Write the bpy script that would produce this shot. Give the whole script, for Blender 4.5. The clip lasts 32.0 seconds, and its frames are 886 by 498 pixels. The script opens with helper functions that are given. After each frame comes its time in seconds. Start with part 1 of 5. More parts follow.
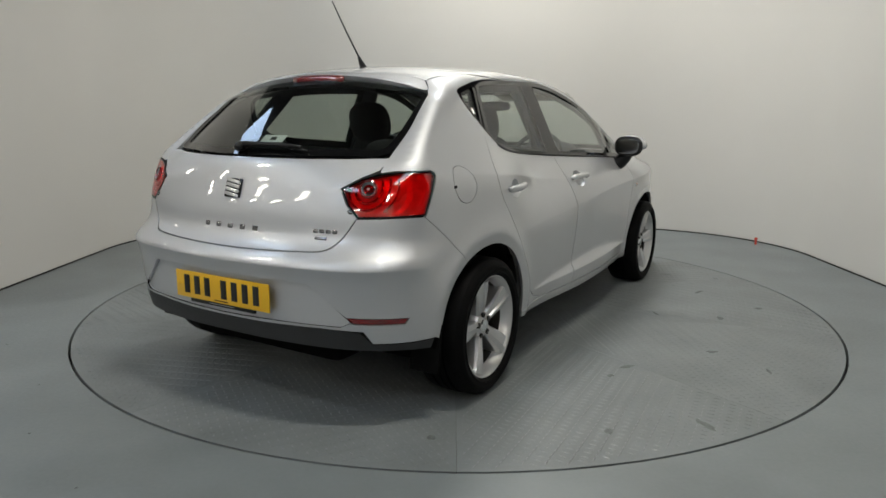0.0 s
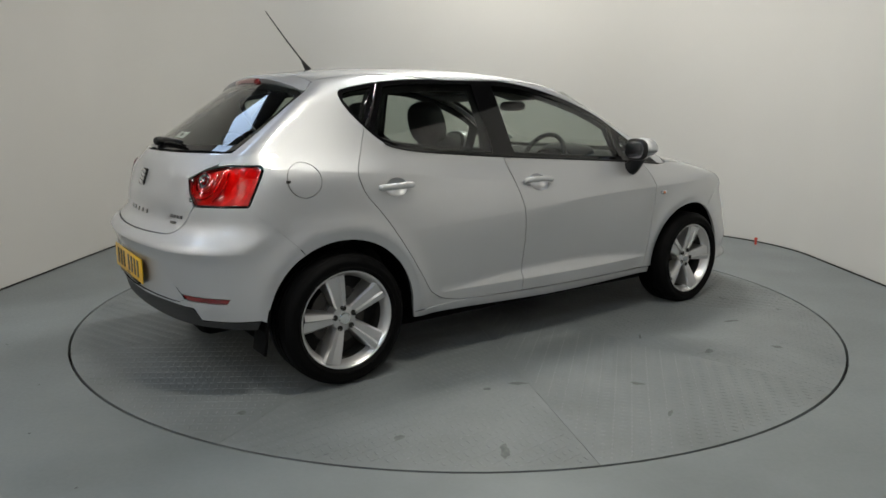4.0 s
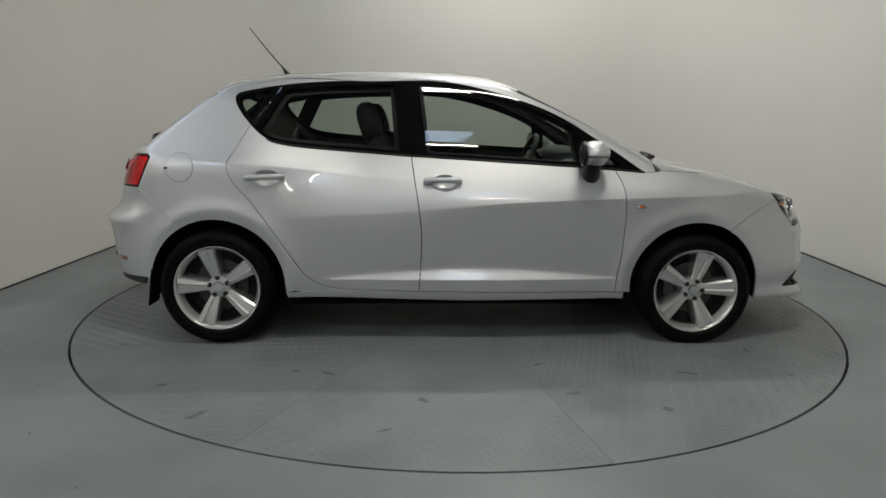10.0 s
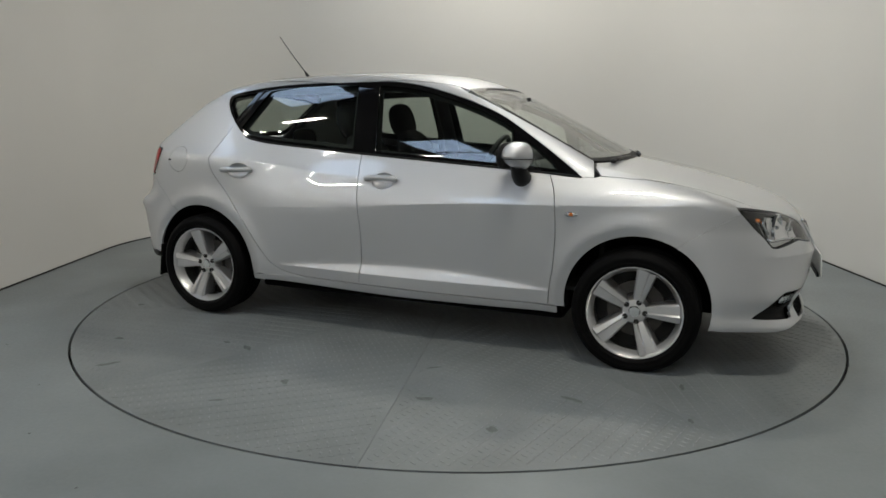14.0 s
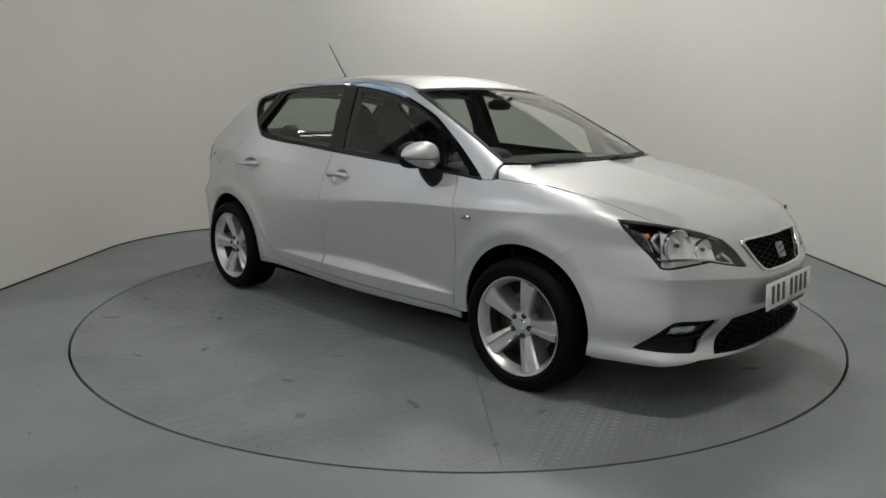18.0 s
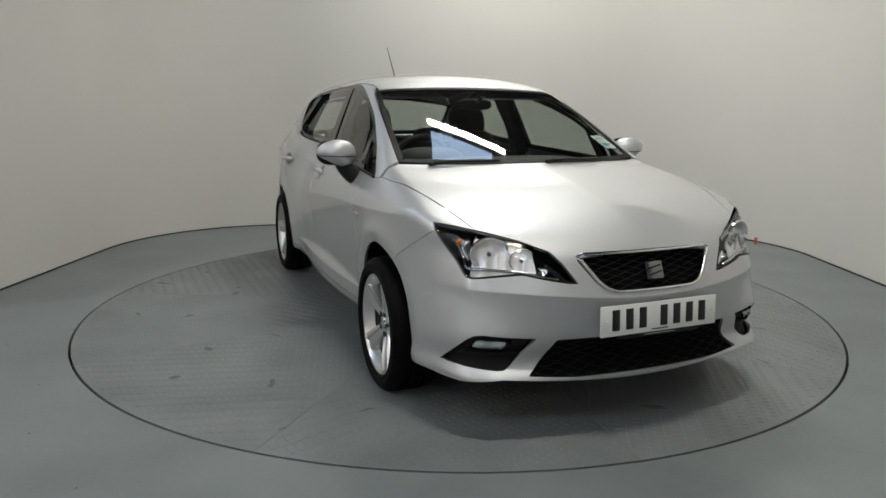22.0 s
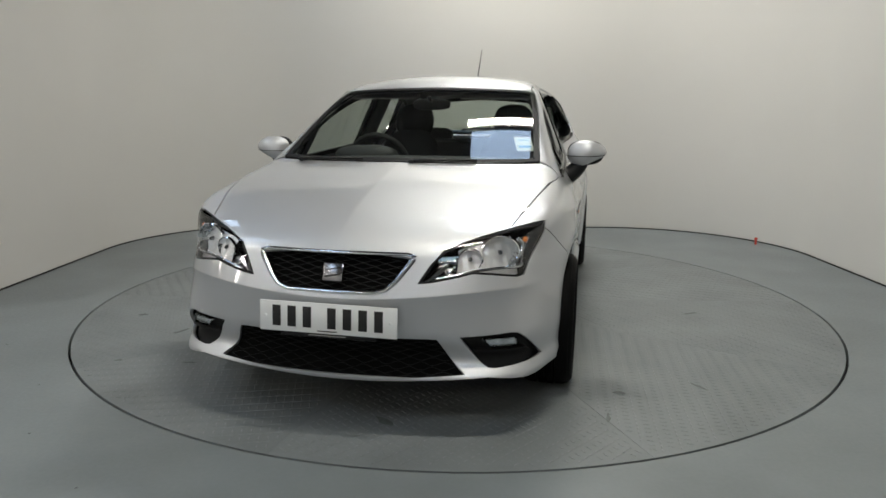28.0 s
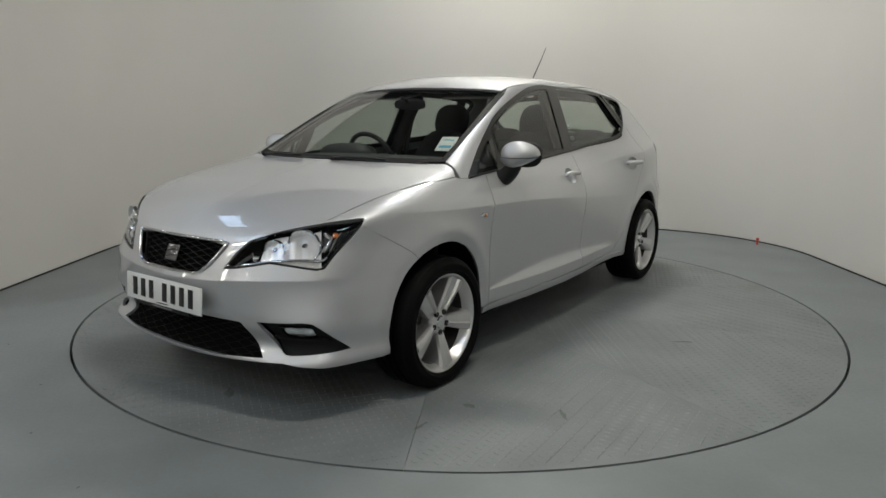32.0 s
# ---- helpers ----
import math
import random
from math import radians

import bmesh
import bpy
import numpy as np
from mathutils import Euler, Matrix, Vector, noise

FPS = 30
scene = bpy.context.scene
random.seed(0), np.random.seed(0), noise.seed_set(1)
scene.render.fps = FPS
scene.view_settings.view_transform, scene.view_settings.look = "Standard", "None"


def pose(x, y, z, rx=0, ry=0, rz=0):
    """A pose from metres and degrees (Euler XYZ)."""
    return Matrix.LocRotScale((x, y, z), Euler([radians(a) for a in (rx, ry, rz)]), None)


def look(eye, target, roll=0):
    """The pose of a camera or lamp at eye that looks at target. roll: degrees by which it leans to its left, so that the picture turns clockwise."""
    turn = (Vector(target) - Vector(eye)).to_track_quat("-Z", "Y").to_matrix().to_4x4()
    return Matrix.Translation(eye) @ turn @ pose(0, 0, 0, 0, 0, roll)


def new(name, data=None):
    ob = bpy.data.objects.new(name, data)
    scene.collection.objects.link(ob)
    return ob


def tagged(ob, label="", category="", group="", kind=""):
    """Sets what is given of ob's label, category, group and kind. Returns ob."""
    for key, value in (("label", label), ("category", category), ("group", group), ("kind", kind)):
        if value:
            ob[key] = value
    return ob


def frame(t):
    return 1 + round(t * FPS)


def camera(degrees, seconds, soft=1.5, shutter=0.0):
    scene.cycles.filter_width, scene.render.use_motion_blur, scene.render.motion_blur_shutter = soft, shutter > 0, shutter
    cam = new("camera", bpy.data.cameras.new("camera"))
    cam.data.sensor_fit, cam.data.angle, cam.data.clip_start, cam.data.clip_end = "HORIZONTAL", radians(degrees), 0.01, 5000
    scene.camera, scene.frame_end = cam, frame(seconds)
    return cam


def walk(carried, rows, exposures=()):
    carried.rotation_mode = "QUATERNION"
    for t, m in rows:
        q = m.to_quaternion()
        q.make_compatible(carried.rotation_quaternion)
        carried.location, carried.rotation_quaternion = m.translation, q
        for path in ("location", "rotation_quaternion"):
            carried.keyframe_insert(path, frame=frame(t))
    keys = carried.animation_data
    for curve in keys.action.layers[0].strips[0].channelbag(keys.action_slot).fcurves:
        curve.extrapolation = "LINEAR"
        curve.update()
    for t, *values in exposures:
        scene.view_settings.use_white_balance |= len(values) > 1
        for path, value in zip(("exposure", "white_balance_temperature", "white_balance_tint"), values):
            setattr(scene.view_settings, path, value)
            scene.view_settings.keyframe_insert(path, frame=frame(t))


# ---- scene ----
cam = camera(65.54, 32.0, soft=1.6)
EYE = Vector((0.0, -4.332, 1.178))


def aim(yaw):
    """The camera's pose on its tripod, turned by yaw degrees from straight ahead."""
    y, p = radians(yaw), radians(11.09)
    way = Vector((math.sin(y) * math.cos(p), math.cos(y) * math.cos(p), -math.sin(p)))
    return look(EYE, EYE + way, 0.37)


walk(cam, [(0, aim(-1.06)), (30.0, aim(-1.06)), (30.7, aim(-1.17)), (32.0, aim(-1.17))],
     exposures=[(0, 0.14), (1, 0.14), (5, 0.10), (7, 0.07), (9, -0.12), (13, -0.06), (17, -0.04), (20, 0.01), (22, 0.06), (25, 0.10), (28, 0.13), (30, 0.09), (32, -0.04)])

# ---- light ----
scene.view_settings.exposure = 0.0
world = bpy.data.worlds.new("hall_air")
scene.world = world
world.use_nodes = True
world.node_tree.nodes["Background"].inputs[0].default_value = (0.55, 0.62, 0.75, 1)
world.node_tree.nodes["Background"].inputs[1].default_value = 0.02


def strip_lamp(x, y, z, length, width, power, rz, colour):
    d = bpy.data.lights.new("tube_glow", "AREA")
    d.shape, d.size, d.size_y, d.energy, d.color = "RECTANGLE", length, width, power, colour
    ob = new("tube_glow", d)
    ob.matrix_world = pose(x, y, z, 0, 0, rz)
    return ob


WARM = (1.0, 0.955, 0.84)
CEILING = 4.65
# the tubes that hang under the roof: x, y, length, power
# the last two, at y -10.2, are added fill for the car's front
TUBES = ((0.62, 1.72, 1.2, 108), (0.50, -2.50, 1.2, 80), (0.82, -5.93, 1.2, 26), (-4.9, -6.25, 1.2, 55), (-5.25, -2.50, 1.2, 58), (-4.9, 2.5, 1.2, 35), (-4.9, -10.2, 1.2, 50), (0.7, -10.2, 1.2, 50))
# fittings farther off in the wide hall beyond the studio wall: x, y, length
FAR_TUBES = ((-8.0, -6.3, 1.5), (-8.6, -4.2, 1.2), (-10.0, -4.7, 1.5), (-10.2, -5.9, 1.2), (-11.9, -5.0, 1.2), (-11.4, -2.2, 1.5), (-14.0, -1.9, 1.5), (-14.4, -4.0, 1.5), (-10.4, 1.2, 1.5), (-9.0, 3.1, 1.2), (-10.5, -10.2, 1.2))
for lx, ly, length, power in TUBES:
    strip_lamp(lx, ly, CEILING - 0.105, length, 0.10, power, 0, WARM)

# ---- materials ----
def material(name, colour, rough=0.5, metal=0.0, coat=0.0, spread=0.08, scale=6.0, bump=0.0, bump_scale=200.0, rough_spread=0.1, spec=0.5, coat_rough=0.03):
    m = bpy.data.materials.new(name)
    m.use_nodes = True
    nt = m.node_tree
    b = nt.nodes["Principled BSDF"]
    b.inputs["Metallic"].default_value, b.inputs["Coat Weight"].default_value = metal, coat
    b.inputs["Coat Roughness"].default_value, b.inputs["Specular IOR Level"].default_value = coat_rough, spec
    co = nt.nodes.new("ShaderNodeTexCoord")
    big, fine = nt.nodes.new("ShaderNodeTexNoise"), nt.nodes.new("ShaderNodeTexNoise")
    big.inputs["Scale"].default_value, fine.inputs["Scale"].default_value = scale, bump_scale
    big.inputs["Detail"].default_value, fine.inputs["Detail"].default_value = 4, 2
    for n in (big, fine):
        nt.links.new(co.outputs["Object"], n.inputs["Vector"])
    ramp = nt.nodes.new("ShaderNodeMapRange")
    ramp.inputs["From Min"].default_value, ramp.inputs["From Max"].default_value = 0.3, 0.7
    ramp.inputs["To Min"].default_value, ramp.inputs["To Max"].default_value = 1 - spread, 1 + spread
    nt.links.new(big.outputs["Fac"], ramp.inputs["Value"])
    mul = nt.nodes.new("ShaderNodeVectorMath")
    mul.operation = "SCALE"
    mul.inputs[0].default_value = colour
    nt.links.new(ramp.outputs["Result"], mul.inputs["Scale"])
    nt.links.new(mul.outputs["Vector"], b.inputs["Base Color"])
    rr = nt.nodes.new("ShaderNodeMapRange")
    rr.inputs["To Min"].default_value, rr.inputs["To Max"].default_value = rough * (1 - rough_spread), min(1, rough * (1 + rough_spread))
    nt.links.new(fine.outputs["Fac"], rr.inputs["Value"])
    nt.links.new(rr.outputs["Result"], b.inputs["Roughness"])
    if bump:
        bp = nt.nodes.new("ShaderNodeBump")
        bp.inputs["Strength"].default_value, bp.inputs["Distance"].default_value = bump, 0.002
        nt.links.new(fine.outputs["Fac"], bp.inputs["Height"])
        nt.links.new(bp.outputs["Normal"], b.inputs["Normal"])
    return m


def see_through(name, tint, ior=1.5, gloss=1.0):
    """Thin glass or clear plastic: tinted to look through, mirror-like by its angle."""
    m = bpy.data.materials.new(name)
    m.use_nodes = True
    nt = m.node_tree
    nt.nodes.clear()
    out, mix = nt.nodes.new("ShaderNodeOutputMaterial"), nt.nodes.new("ShaderNodeMixShader")
    clear, shine, lw = nt.nodes.new("ShaderNodeBsdfTransparent"), nt.nodes.new("ShaderNodeBsdfGlossy"), nt.nodes.new("ShaderNodeLayerWeight")
    clear.inputs[0].default_value = (*tint, 1)
    shine.inputs["Roughness"].default_value = 0.004
    shine.inputs["Color"].default_value = (gloss, gloss, gloss, 1)
    # gloss rises towards a grazing view, alike on both faces of the pane
    lw.inputs["Blend"].default_value = 0.5
    rise, gain = nt.nodes.new("ShaderNodeMath"), nt.nodes.new("ShaderNodeMath")
    rise.operation, gain.operation = "POWER", "MULTIPLY_ADD"
    rise.inputs[1].default_value = 5.0
    base = 1.6 * ((ior - 1) / (ior + 1)) ** 2
    gain.inputs[1].default_value, gain.inputs[2].default_value = 1 - base, base
    nt.links.new(lw.outputs["Facing"], rise.inputs[0])
    nt.links.new(rise.outputs[0], gain.inputs[0])
    nt.links.new(gain.outputs[0], mix.inputs[0])
    nt.links.new(clear.outputs[0], mix.inputs[1])
    nt.links.new(shine.outputs[0], mix.inputs[2])
    nt.links.new(mix.outputs[0], out.inputs[0])
    return m


def glow(name, colour, strength):
    m = bpy.data.materials.new(name)
    m.use_nodes = True
    b = m.node_tree.nodes["Principled BSDF"]
    b.inputs["Base Color"].default_value = (*colour, 1)
    b.inputs["Emission Color"].default_value, b.inputs["Emission Strength"].default_value = (*colour, 1), strength
    return m


PAINT = material("silver_metallic_paint", (0.556, 0.567, 0.584), 0.53, 0.79, 1.0, 0.010, 3, 0.05, 1600, coat_rough=0.012)
WALL = material("wall_paint", (0.59, 0.58, 0.555), 0.75, spread=0.02, scale=0.8, bump=0.05, bump_scale=90)
FLOOR = material("floor_paint", (0.162, 0.181, 0.188), 0.42, spread=0.15, scale=1.6, bump=0.10, bump_scale=60, rough_spread=0.25)
DISC = material("turntable_steel", (0.162, 0.178, 0.184), 0.44, spread=0.16, scale=2.2, bump=0.10, bump_scale=70, rough_spread=0.3)
STUD = material("tread_plate_steel", (0.185, 0.201, 0.207), 0.38, spread=0.16, scale=2.2, rough_spread=0.3)
SEAM = material("dark_gap", (0.012, 0.012, 0.012), 0.8, spread=0.1)
HALLWALL = material("hall_wall_paint", (0.74, 0.74, 0.73), 0.8, spread=0.05, scale=0.7)
CEIL = material("ceiling_cladding", (0.11, 0.11, 0.115), 0.8, spread=0.06, scale=1.0)
STEEL = material("roof_steel", (0.10, 0.10, 0.105), 0.6, spread=0.1)
PIT = material("matt_black_plastic", (0.009, 0.009, 0.0095), 0.6, spec=0.2, spread=0.15, bump=0.1, bump_scale=400)
# near-black base that holds the shade of arches, underside and openings in its colour
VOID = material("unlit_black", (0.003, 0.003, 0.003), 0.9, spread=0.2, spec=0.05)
DARKCHROME = material("smoked_chrome", (0.26, 0.26, 0.27), 0.22, 1.0, spread=0.1)
BLACK = material("black_trim", (0.006, 0.006, 0.0065), 0.42, spec=0.3, spread=0.15, bump=0.05, bump_scale=400)
GLOSSY = material("gloss_black", (0.004, 0.004, 0.0045), 0.05, spread=0.1, spec=0.45)
BAND = material("black_glass_edge", (0.004, 0.004, 0.0045), 0.03, spread=0.1, spec=0.5)
RUBBER = material("tyre_rubber", (0.0028, 0.0028, 0.0030), 0.60, spec=0.07, spread=0.2, scale=12, bump=0.2, bump_scale=120)
PLASTIC = material("grained_plastic", (0.020, 0.021, 0.022), 0.55, spread=0.15, bump=0.25, bump_scale=500)
ALLOY = material("alloy_silver", (0.62, 0.62, 0.625), 0.33, 0.8, 0.5, 0.04, 9, 0.05, 500)
CHROME = material("chrome", (0.80, 0.81, 0.82), 0.08, 1.0, spread=0.03)
IRON = material("brake_iron", (0.075, 0.070, 0.066), 0.5, 0.6, spread=0.15, scale=30)
DEEPRED = material("dark_red_lens", (0.16, 0.004, 0.006), 0.2, 0.0, 1.0, 0.2, 20)
TRAY = material("shaded_reflector", (0.78, 0.79, 0.80), 0.11, 1.0, spread=0.15, scale=30)
REFLECT = material("silvered_reflector", (0.82, 0.83, 0.84), 0.10, 1.0, spread=0.12, scale=30)
LAMPBACK = material("pale_lamp_reflector", (0.86, 0.85, 0.84), 0.32, 0.40, spread=0.08, scale=30)
AMBER = material("amber_plastic", (0.75, 0.20, 0.03), 0.25, coat=0.8, spread=0.1)
CLOTH = material("seat_cloth", (0.012, 0.0125, 0.0135), 0.9, spread=0.15, scale=14, bump=0.4, bump_scale=700)
LINING = material("pale_trim", (0.30, 0.30, 0.29), 0.75, spread=0.06, bump=0.1, bump_scale=300)
DARKLINING = material("dark_trim", (0.035, 0.036, 0.038), 0.65, spread=0.12, bump=0.15, bump_scale=300)
YELLOW = material("yellow_plate", (0.80, 0.46, 0.012), 0.35, spread=0.04, coat=0.4)
WHITEP = material("white_plate", (0.72, 0.73, 0.72), 0.35, spread=0.03, coat=0.4)
INK = material("black_ink", (0.008, 0.008, 0.008), 0.4, spread=0.1)
PAPER = material("sticker_paper", (0.70, 0.73, 0.72), 0.6, spread=0.04)
BLUEINK = material("blue_print", (0.10, 0.38, 0.60), 0.6, spread=0.1)
REDPAINT = material("red_paint", (0.55, 0.05, 0.03), 0.5, spread=0.15)
GLASS = see_through("tinted_glass", (0.66, 0.71, 0.67), 1.52)
SCREEN = see_through("screen_glass", (0.76, 0.80, 0.77), 1.52)
CLEAR = see_through("clear_lens", (0.90, 0.91, 0.92), 1.49)
REDCOVER = see_through("red_cover", (0.88, 0.022, 0.026), 1.5)
TUBE = glow("lit_tube", (1.0, 0.95, 0.85), 14.0)
SKYPANE = glow("skylight_pane", (0.55, 0.73, 1.0), 4.8)
DIFFUSER = glow("lit_diffuser", (1.0, 0.95, 0.85), 26.0)
# inner wheel barrel: the shade behind the spokes is in this dark colour
SHADEDALLOY = material("shaded_barrel_alloy", (0.055, 0.054, 0.052), 0.55, 0.6, spread=0.2, scale=30)
SCUFF = material("scuff", (0.108, 0.118, 0.121), 0.7, spread=0.3, scale=40)

# ---- the car's form: x forward, y to its left, z up, from the middle of the wheelbase on the ground ----
def spline(xs, ys):
    """A smooth natural cubic curve through a few knots, held straight beyond them."""
    xs, ys = np.array(xs, float), np.array(ys, float)
    n, h = len(xs), np.diff(xs)
    a, b = np.eye(n), np.zeros(n)
    for i in range(1, n - 1):
        a[i, i - 1:i + 2] = h[i - 1], 2 * (h[i - 1] + h[i]), h[i]
        b[i] = 6 * ((ys[i + 1] - ys[i]) / h[i] - (ys[i] - ys[i - 1]) / h[i - 1])
    m = np.linalg.solve(a, b)

    def at(x):
        x = np.asarray(x, float)
        i = np.clip(np.searchsorted(xs, x) - 1, 0, n - 2)
        q = np.clip(x, xs[0], xs[-1])
        l, r = q - xs[i], xs[i + 1] - q
        y = (m[i] * r**3 + m[i + 1] * l**3) / (6 * h[i]) + (ys[i] / h[i] - m[i] * h[i] / 6) * r + (ys[i + 1] / h[i] - m[i + 1] * h[i] / 6) * l
        s0 = (ys[1] - ys[0]) / h[0] - h[0] * m[1] / 6
        s1 = (ys[-1] - ys[-2]) / h[-1] + h[-1] * m[-2] / 6
        return y + np.where(x < xs[0], (x - xs[0]) * s0, 0) + np.where(x > xs[-1], (x - xs[-1]) * s1, 0)
    return at


def smax(a, b, k):
    h = np.maximum(k - np.abs(a - b), 0) / k
    return np.maximum(a, b) + h * h * k / 4


def smin(a, b, k):
    return -smax(-a, -b, k)


def step(a, b, x):
    q = np.clip((x - a) / (b - a), 0, 1)
    return q * q * (3 - 2 * q)


HALF = 1.2345
ARCH_R, ARCH_F, HUB = 0.345, 0.333, 0.302
plan = spline((-2.0, -1.75, -1.537, -1.235, -0.9, -0.4, 0.3, 0.9, 1.235, 1.5, 1.75, 2.05), (0.72, 0.770, 0.797, 0.830, 0.836, 0.839, 0.840, 0.838, 0.835, 0.822, 0.782, 0.69))
shoulder = spline((-1.7, -1.5, -1.07, -0.81, -0.57, -0.35, -0.1), (0.962, 0.954, 0.922, 0.900, 0.868, 0.850, 0.838))
crease = spline((-0.9, -0.54, -0.2, 0.2, 0.68, 1.19, 1.45), (0.655, 0.672, 0.696, 0.730, 0.754, 0.771, 0.783))
ledge = spline((-0.72, -0.196, 0.154, 0.509, 0.84), (0.336, 0.378, 0.388, 0.372, 0.336))
upper_f = spline((0.0, 0.04, 0.10, 0.16, 0.22, 0.26, 0.397, 0.56, 0.66), (0.0, -0.016, -0.046, -0.08, -0.115, -0.137, -0.197, -0.266, -0.312))
side_r = spline((0.15, 0.2, 0.25, 0.3, 0.5, 0.7, 0.85, 0.93, 0.97, 1.0, 1.15, 1.30, 1.42), (-0.075, -0.042, -0.016, -0.004, 0.0, 0.0, -0.006, -0.024, -0.050, -0.070, -0.156, -0.238, -0.305))
nose = spline((0.15, 0.20, 0.235, 0.28, 0.36, 0.43, 0.497, 0.54, 0.60, 0.69, 0.78, 0.9), (1.93, 1.992, 2.014, 1.976, 1.999, 2.017, 2.026, 2.016, 2.000, 1.966, 1.90, 1.80))
tail = spline((0.15, 0.22, 0.30, 0.38, 0.44, 0.55, 0.60, 0.63, 0.645, 0.665, 0.70, 0.78, 0.88, 0.95, 1.0, 1.05), (-1.80, -1.86, -1.90, -1.918, -1.925, -1.937, -1.946, -1.951, -1.944, -1.921, -1.884, -1.862, -1.835, -1.812, -1.785, -1.722))
bonnet = spline((0.8, 1.05, 1.3, 1.5, 1.65, 1.8, 1.9, 1.965, 2.01), (1.0, 0.962, 0.915, 0.873, 0.836, 0.788, 0.742, 0.70, 0.65))
roof = spline((-1.6, -1.4, -1.25, -1.02, -0.82, -0.52, -0.29, 0.0, 0.2, 0.36, 0.5), (1.305, 1.337, 1.360, 1.394, 1.408, 1.420, 1.421, 1.406, 1.384, 1.356, 1.318))


def width(x, z):
    """Half the car's width at x and height z."""
    zc = crease(x)
    lean = 0.112 * (1 - 0.85 * step(1.0, 1.45, x))
    door = -0.002 - lean * np.maximum(zc - z, 0)
    zt = ledge(np.clip(x, -0.72, 0.84))
    out = -0.002 - lean * (zc - zt) + 0.55 * (zt - np.maximum(z, 0.335))
    low = smax(door, out, 0.006) - 0.10 * np.maximum(0.335 - z, 0) - 4.0 * np.clip(0.275 - z, 0, 0.15) ** 2
    # the fold sharpens towards the nose and fades out on the rear door
    r = 0.001 + 0.11 * step(0.15, -0.65, x)
    over = ((z - zc) + np.sqrt((z - zc) ** 2 + r * r)) / 2
    front = low + upper_f(over * (0.26 / (1.0 - zc)) ** step(0.26, 0.0, z - zc))
    front = front - 0.025 * step(0.4, 1.15, x) * step(0.79, 0.92, z) - 0.034 * step(1.0, 1.6, x) * step(0.58, 0.82, z)
    w = front + (side_r(z) - front) * step(-0.45, -1.15, x)
    w = w + 0.0055 * np.exp(-np.abs(z - shoulder(x)) / 0.035) * step(0.0, -0.7, x)
    return plan(x) + w


def lip(x, z):
    """How far the wheel arches stand out of the flank."""
    w = 0.0
    for cx, r in ((-HALF, ARCH_R), (HALF, ARCH_F)):
        d = np.hypot(x - cx, z - HUB) - r
        w = w + 0.014 * np.where(d > 0.042, np.exp(-((d - 0.042) / 0.055) ** 2), np.clip(0.35 + d / 0.042 * 0.65, -1, 1))
    return w


def body(x, y, z):
    """Below nought inside the car, above it outside."""
    a = np.abs(y)
    side = a - width(x, z)
    corner = np.where(a < 0.8, (a / 0.8) ** 12, 1 + 14 * (a - 0.8))
    # a sharp fold runs across the bumper: a bright slope above it, a flat upright face below
    fold = 0.527 + 0.16 * a**2 - 0.21 * a**4
    flat = 2.034 - np.where(z > fold, 0.47 * (z - fold), 0.13 * (fold - z))
    face = flat + (nose(z) - flat) * np.maximum(step(0.62, 0.69, z), step(0.412, 0.385, z))
    face = nose(z) + (face - nose(z)) * step(0.80, 0.64, a)
    front = x - (face - 0.002 - 0.22 * a**2 - 0.29 * corner - 0.085 * (smin(a, 0.67, 0.14) / 0.645) ** 4 * step(0.31, 0.56, z) * step(0.82, 0.66, z))
    rear = np.where(z < 1.0, tail(z) - 0.008 * np.exp(-np.abs(z - 0.622) / 0.03) + 0.002, -1.785 + 1.40 * (z - 1.0) - 0.05 * (z - 1.0) ** 2) + (0.21 + 0.24 * step(0.9, 1.03, z) * step(0.76, 0.5, a)) * a**2 + 0.17 * (a / 0.8) ** 8 * step(1.25, 0.95, z) - x
    hood = z - (bonnet(x) - 0.045 * np.sqrt(a * a + 0.000016) + 0.009 * a**2 - 0.012 * (a / 0.75) ** 6 - 0.06 * a**2 * step(1.45, 1.8, x))
    t = (z - 0.945) / 0.39
    screen = (x - (1.125 - 0.78 * t + 0.03 * t * (1 - t) - 0.26 * a**2)) * 0.5
    top = z - (roof(x) - 0.15 * a**2 - 0.008 * (a / 0.5) ** 6)
    cabin = smax(smax(screen, top, 0.05), (rear - 0.0) * 0.6, 0.02)
    f = smin(hood, cabin, 0.008)
    f = smax(f, smax(side, front * 0.8, 0.05) - lip(x, z) * step(0.58, 0.70, a), 0.05)
    return smax(f, rear * 0.8, 0.045)


def shoot(o, d, far=2.6):
    """Where rays from inside the car leave it, and the outward normals there."""
    lo, hi = np.zeros(len(o)), np.full(len(o), far)
    for _ in range(30):
        mid = (lo + hi) / 2
        q = o + d * mid[:, None]
        out = body(q[:, 0], q[:, 1], q[:, 2]) > 0
        hi, lo = np.where(out, mid, hi), np.where(out, lo, mid)
    q = o + d * lo[:, None]
    return q, normals(q)


def normals(q):
    e = 0.003
    n = np.stack([body(*(q + np.eye(3)[i] * e).T) - body(*(q - np.eye(3)[i] * e).T) for i in range(3)], -1)
    return n / np.linalg.norm(n, axis=1)[:, None]


# ---- building tools ----
def mesh_of(name, verts, faces, mat, smooth=False, norms=None):
    me = bpy.data.meshes.new(name)
    me.from_pydata([tuple(map(float, v)) for v in verts], [], [tuple(int(i) for i in f) for f in faces])
    me.materials.append(mat)
    if smooth or norms is not None:
        me.shade_smooth()
    if norms is not None:
        me.normals_split_custom_set_from_vertices([tuple(map(float, n)) for n in norms])
    return me


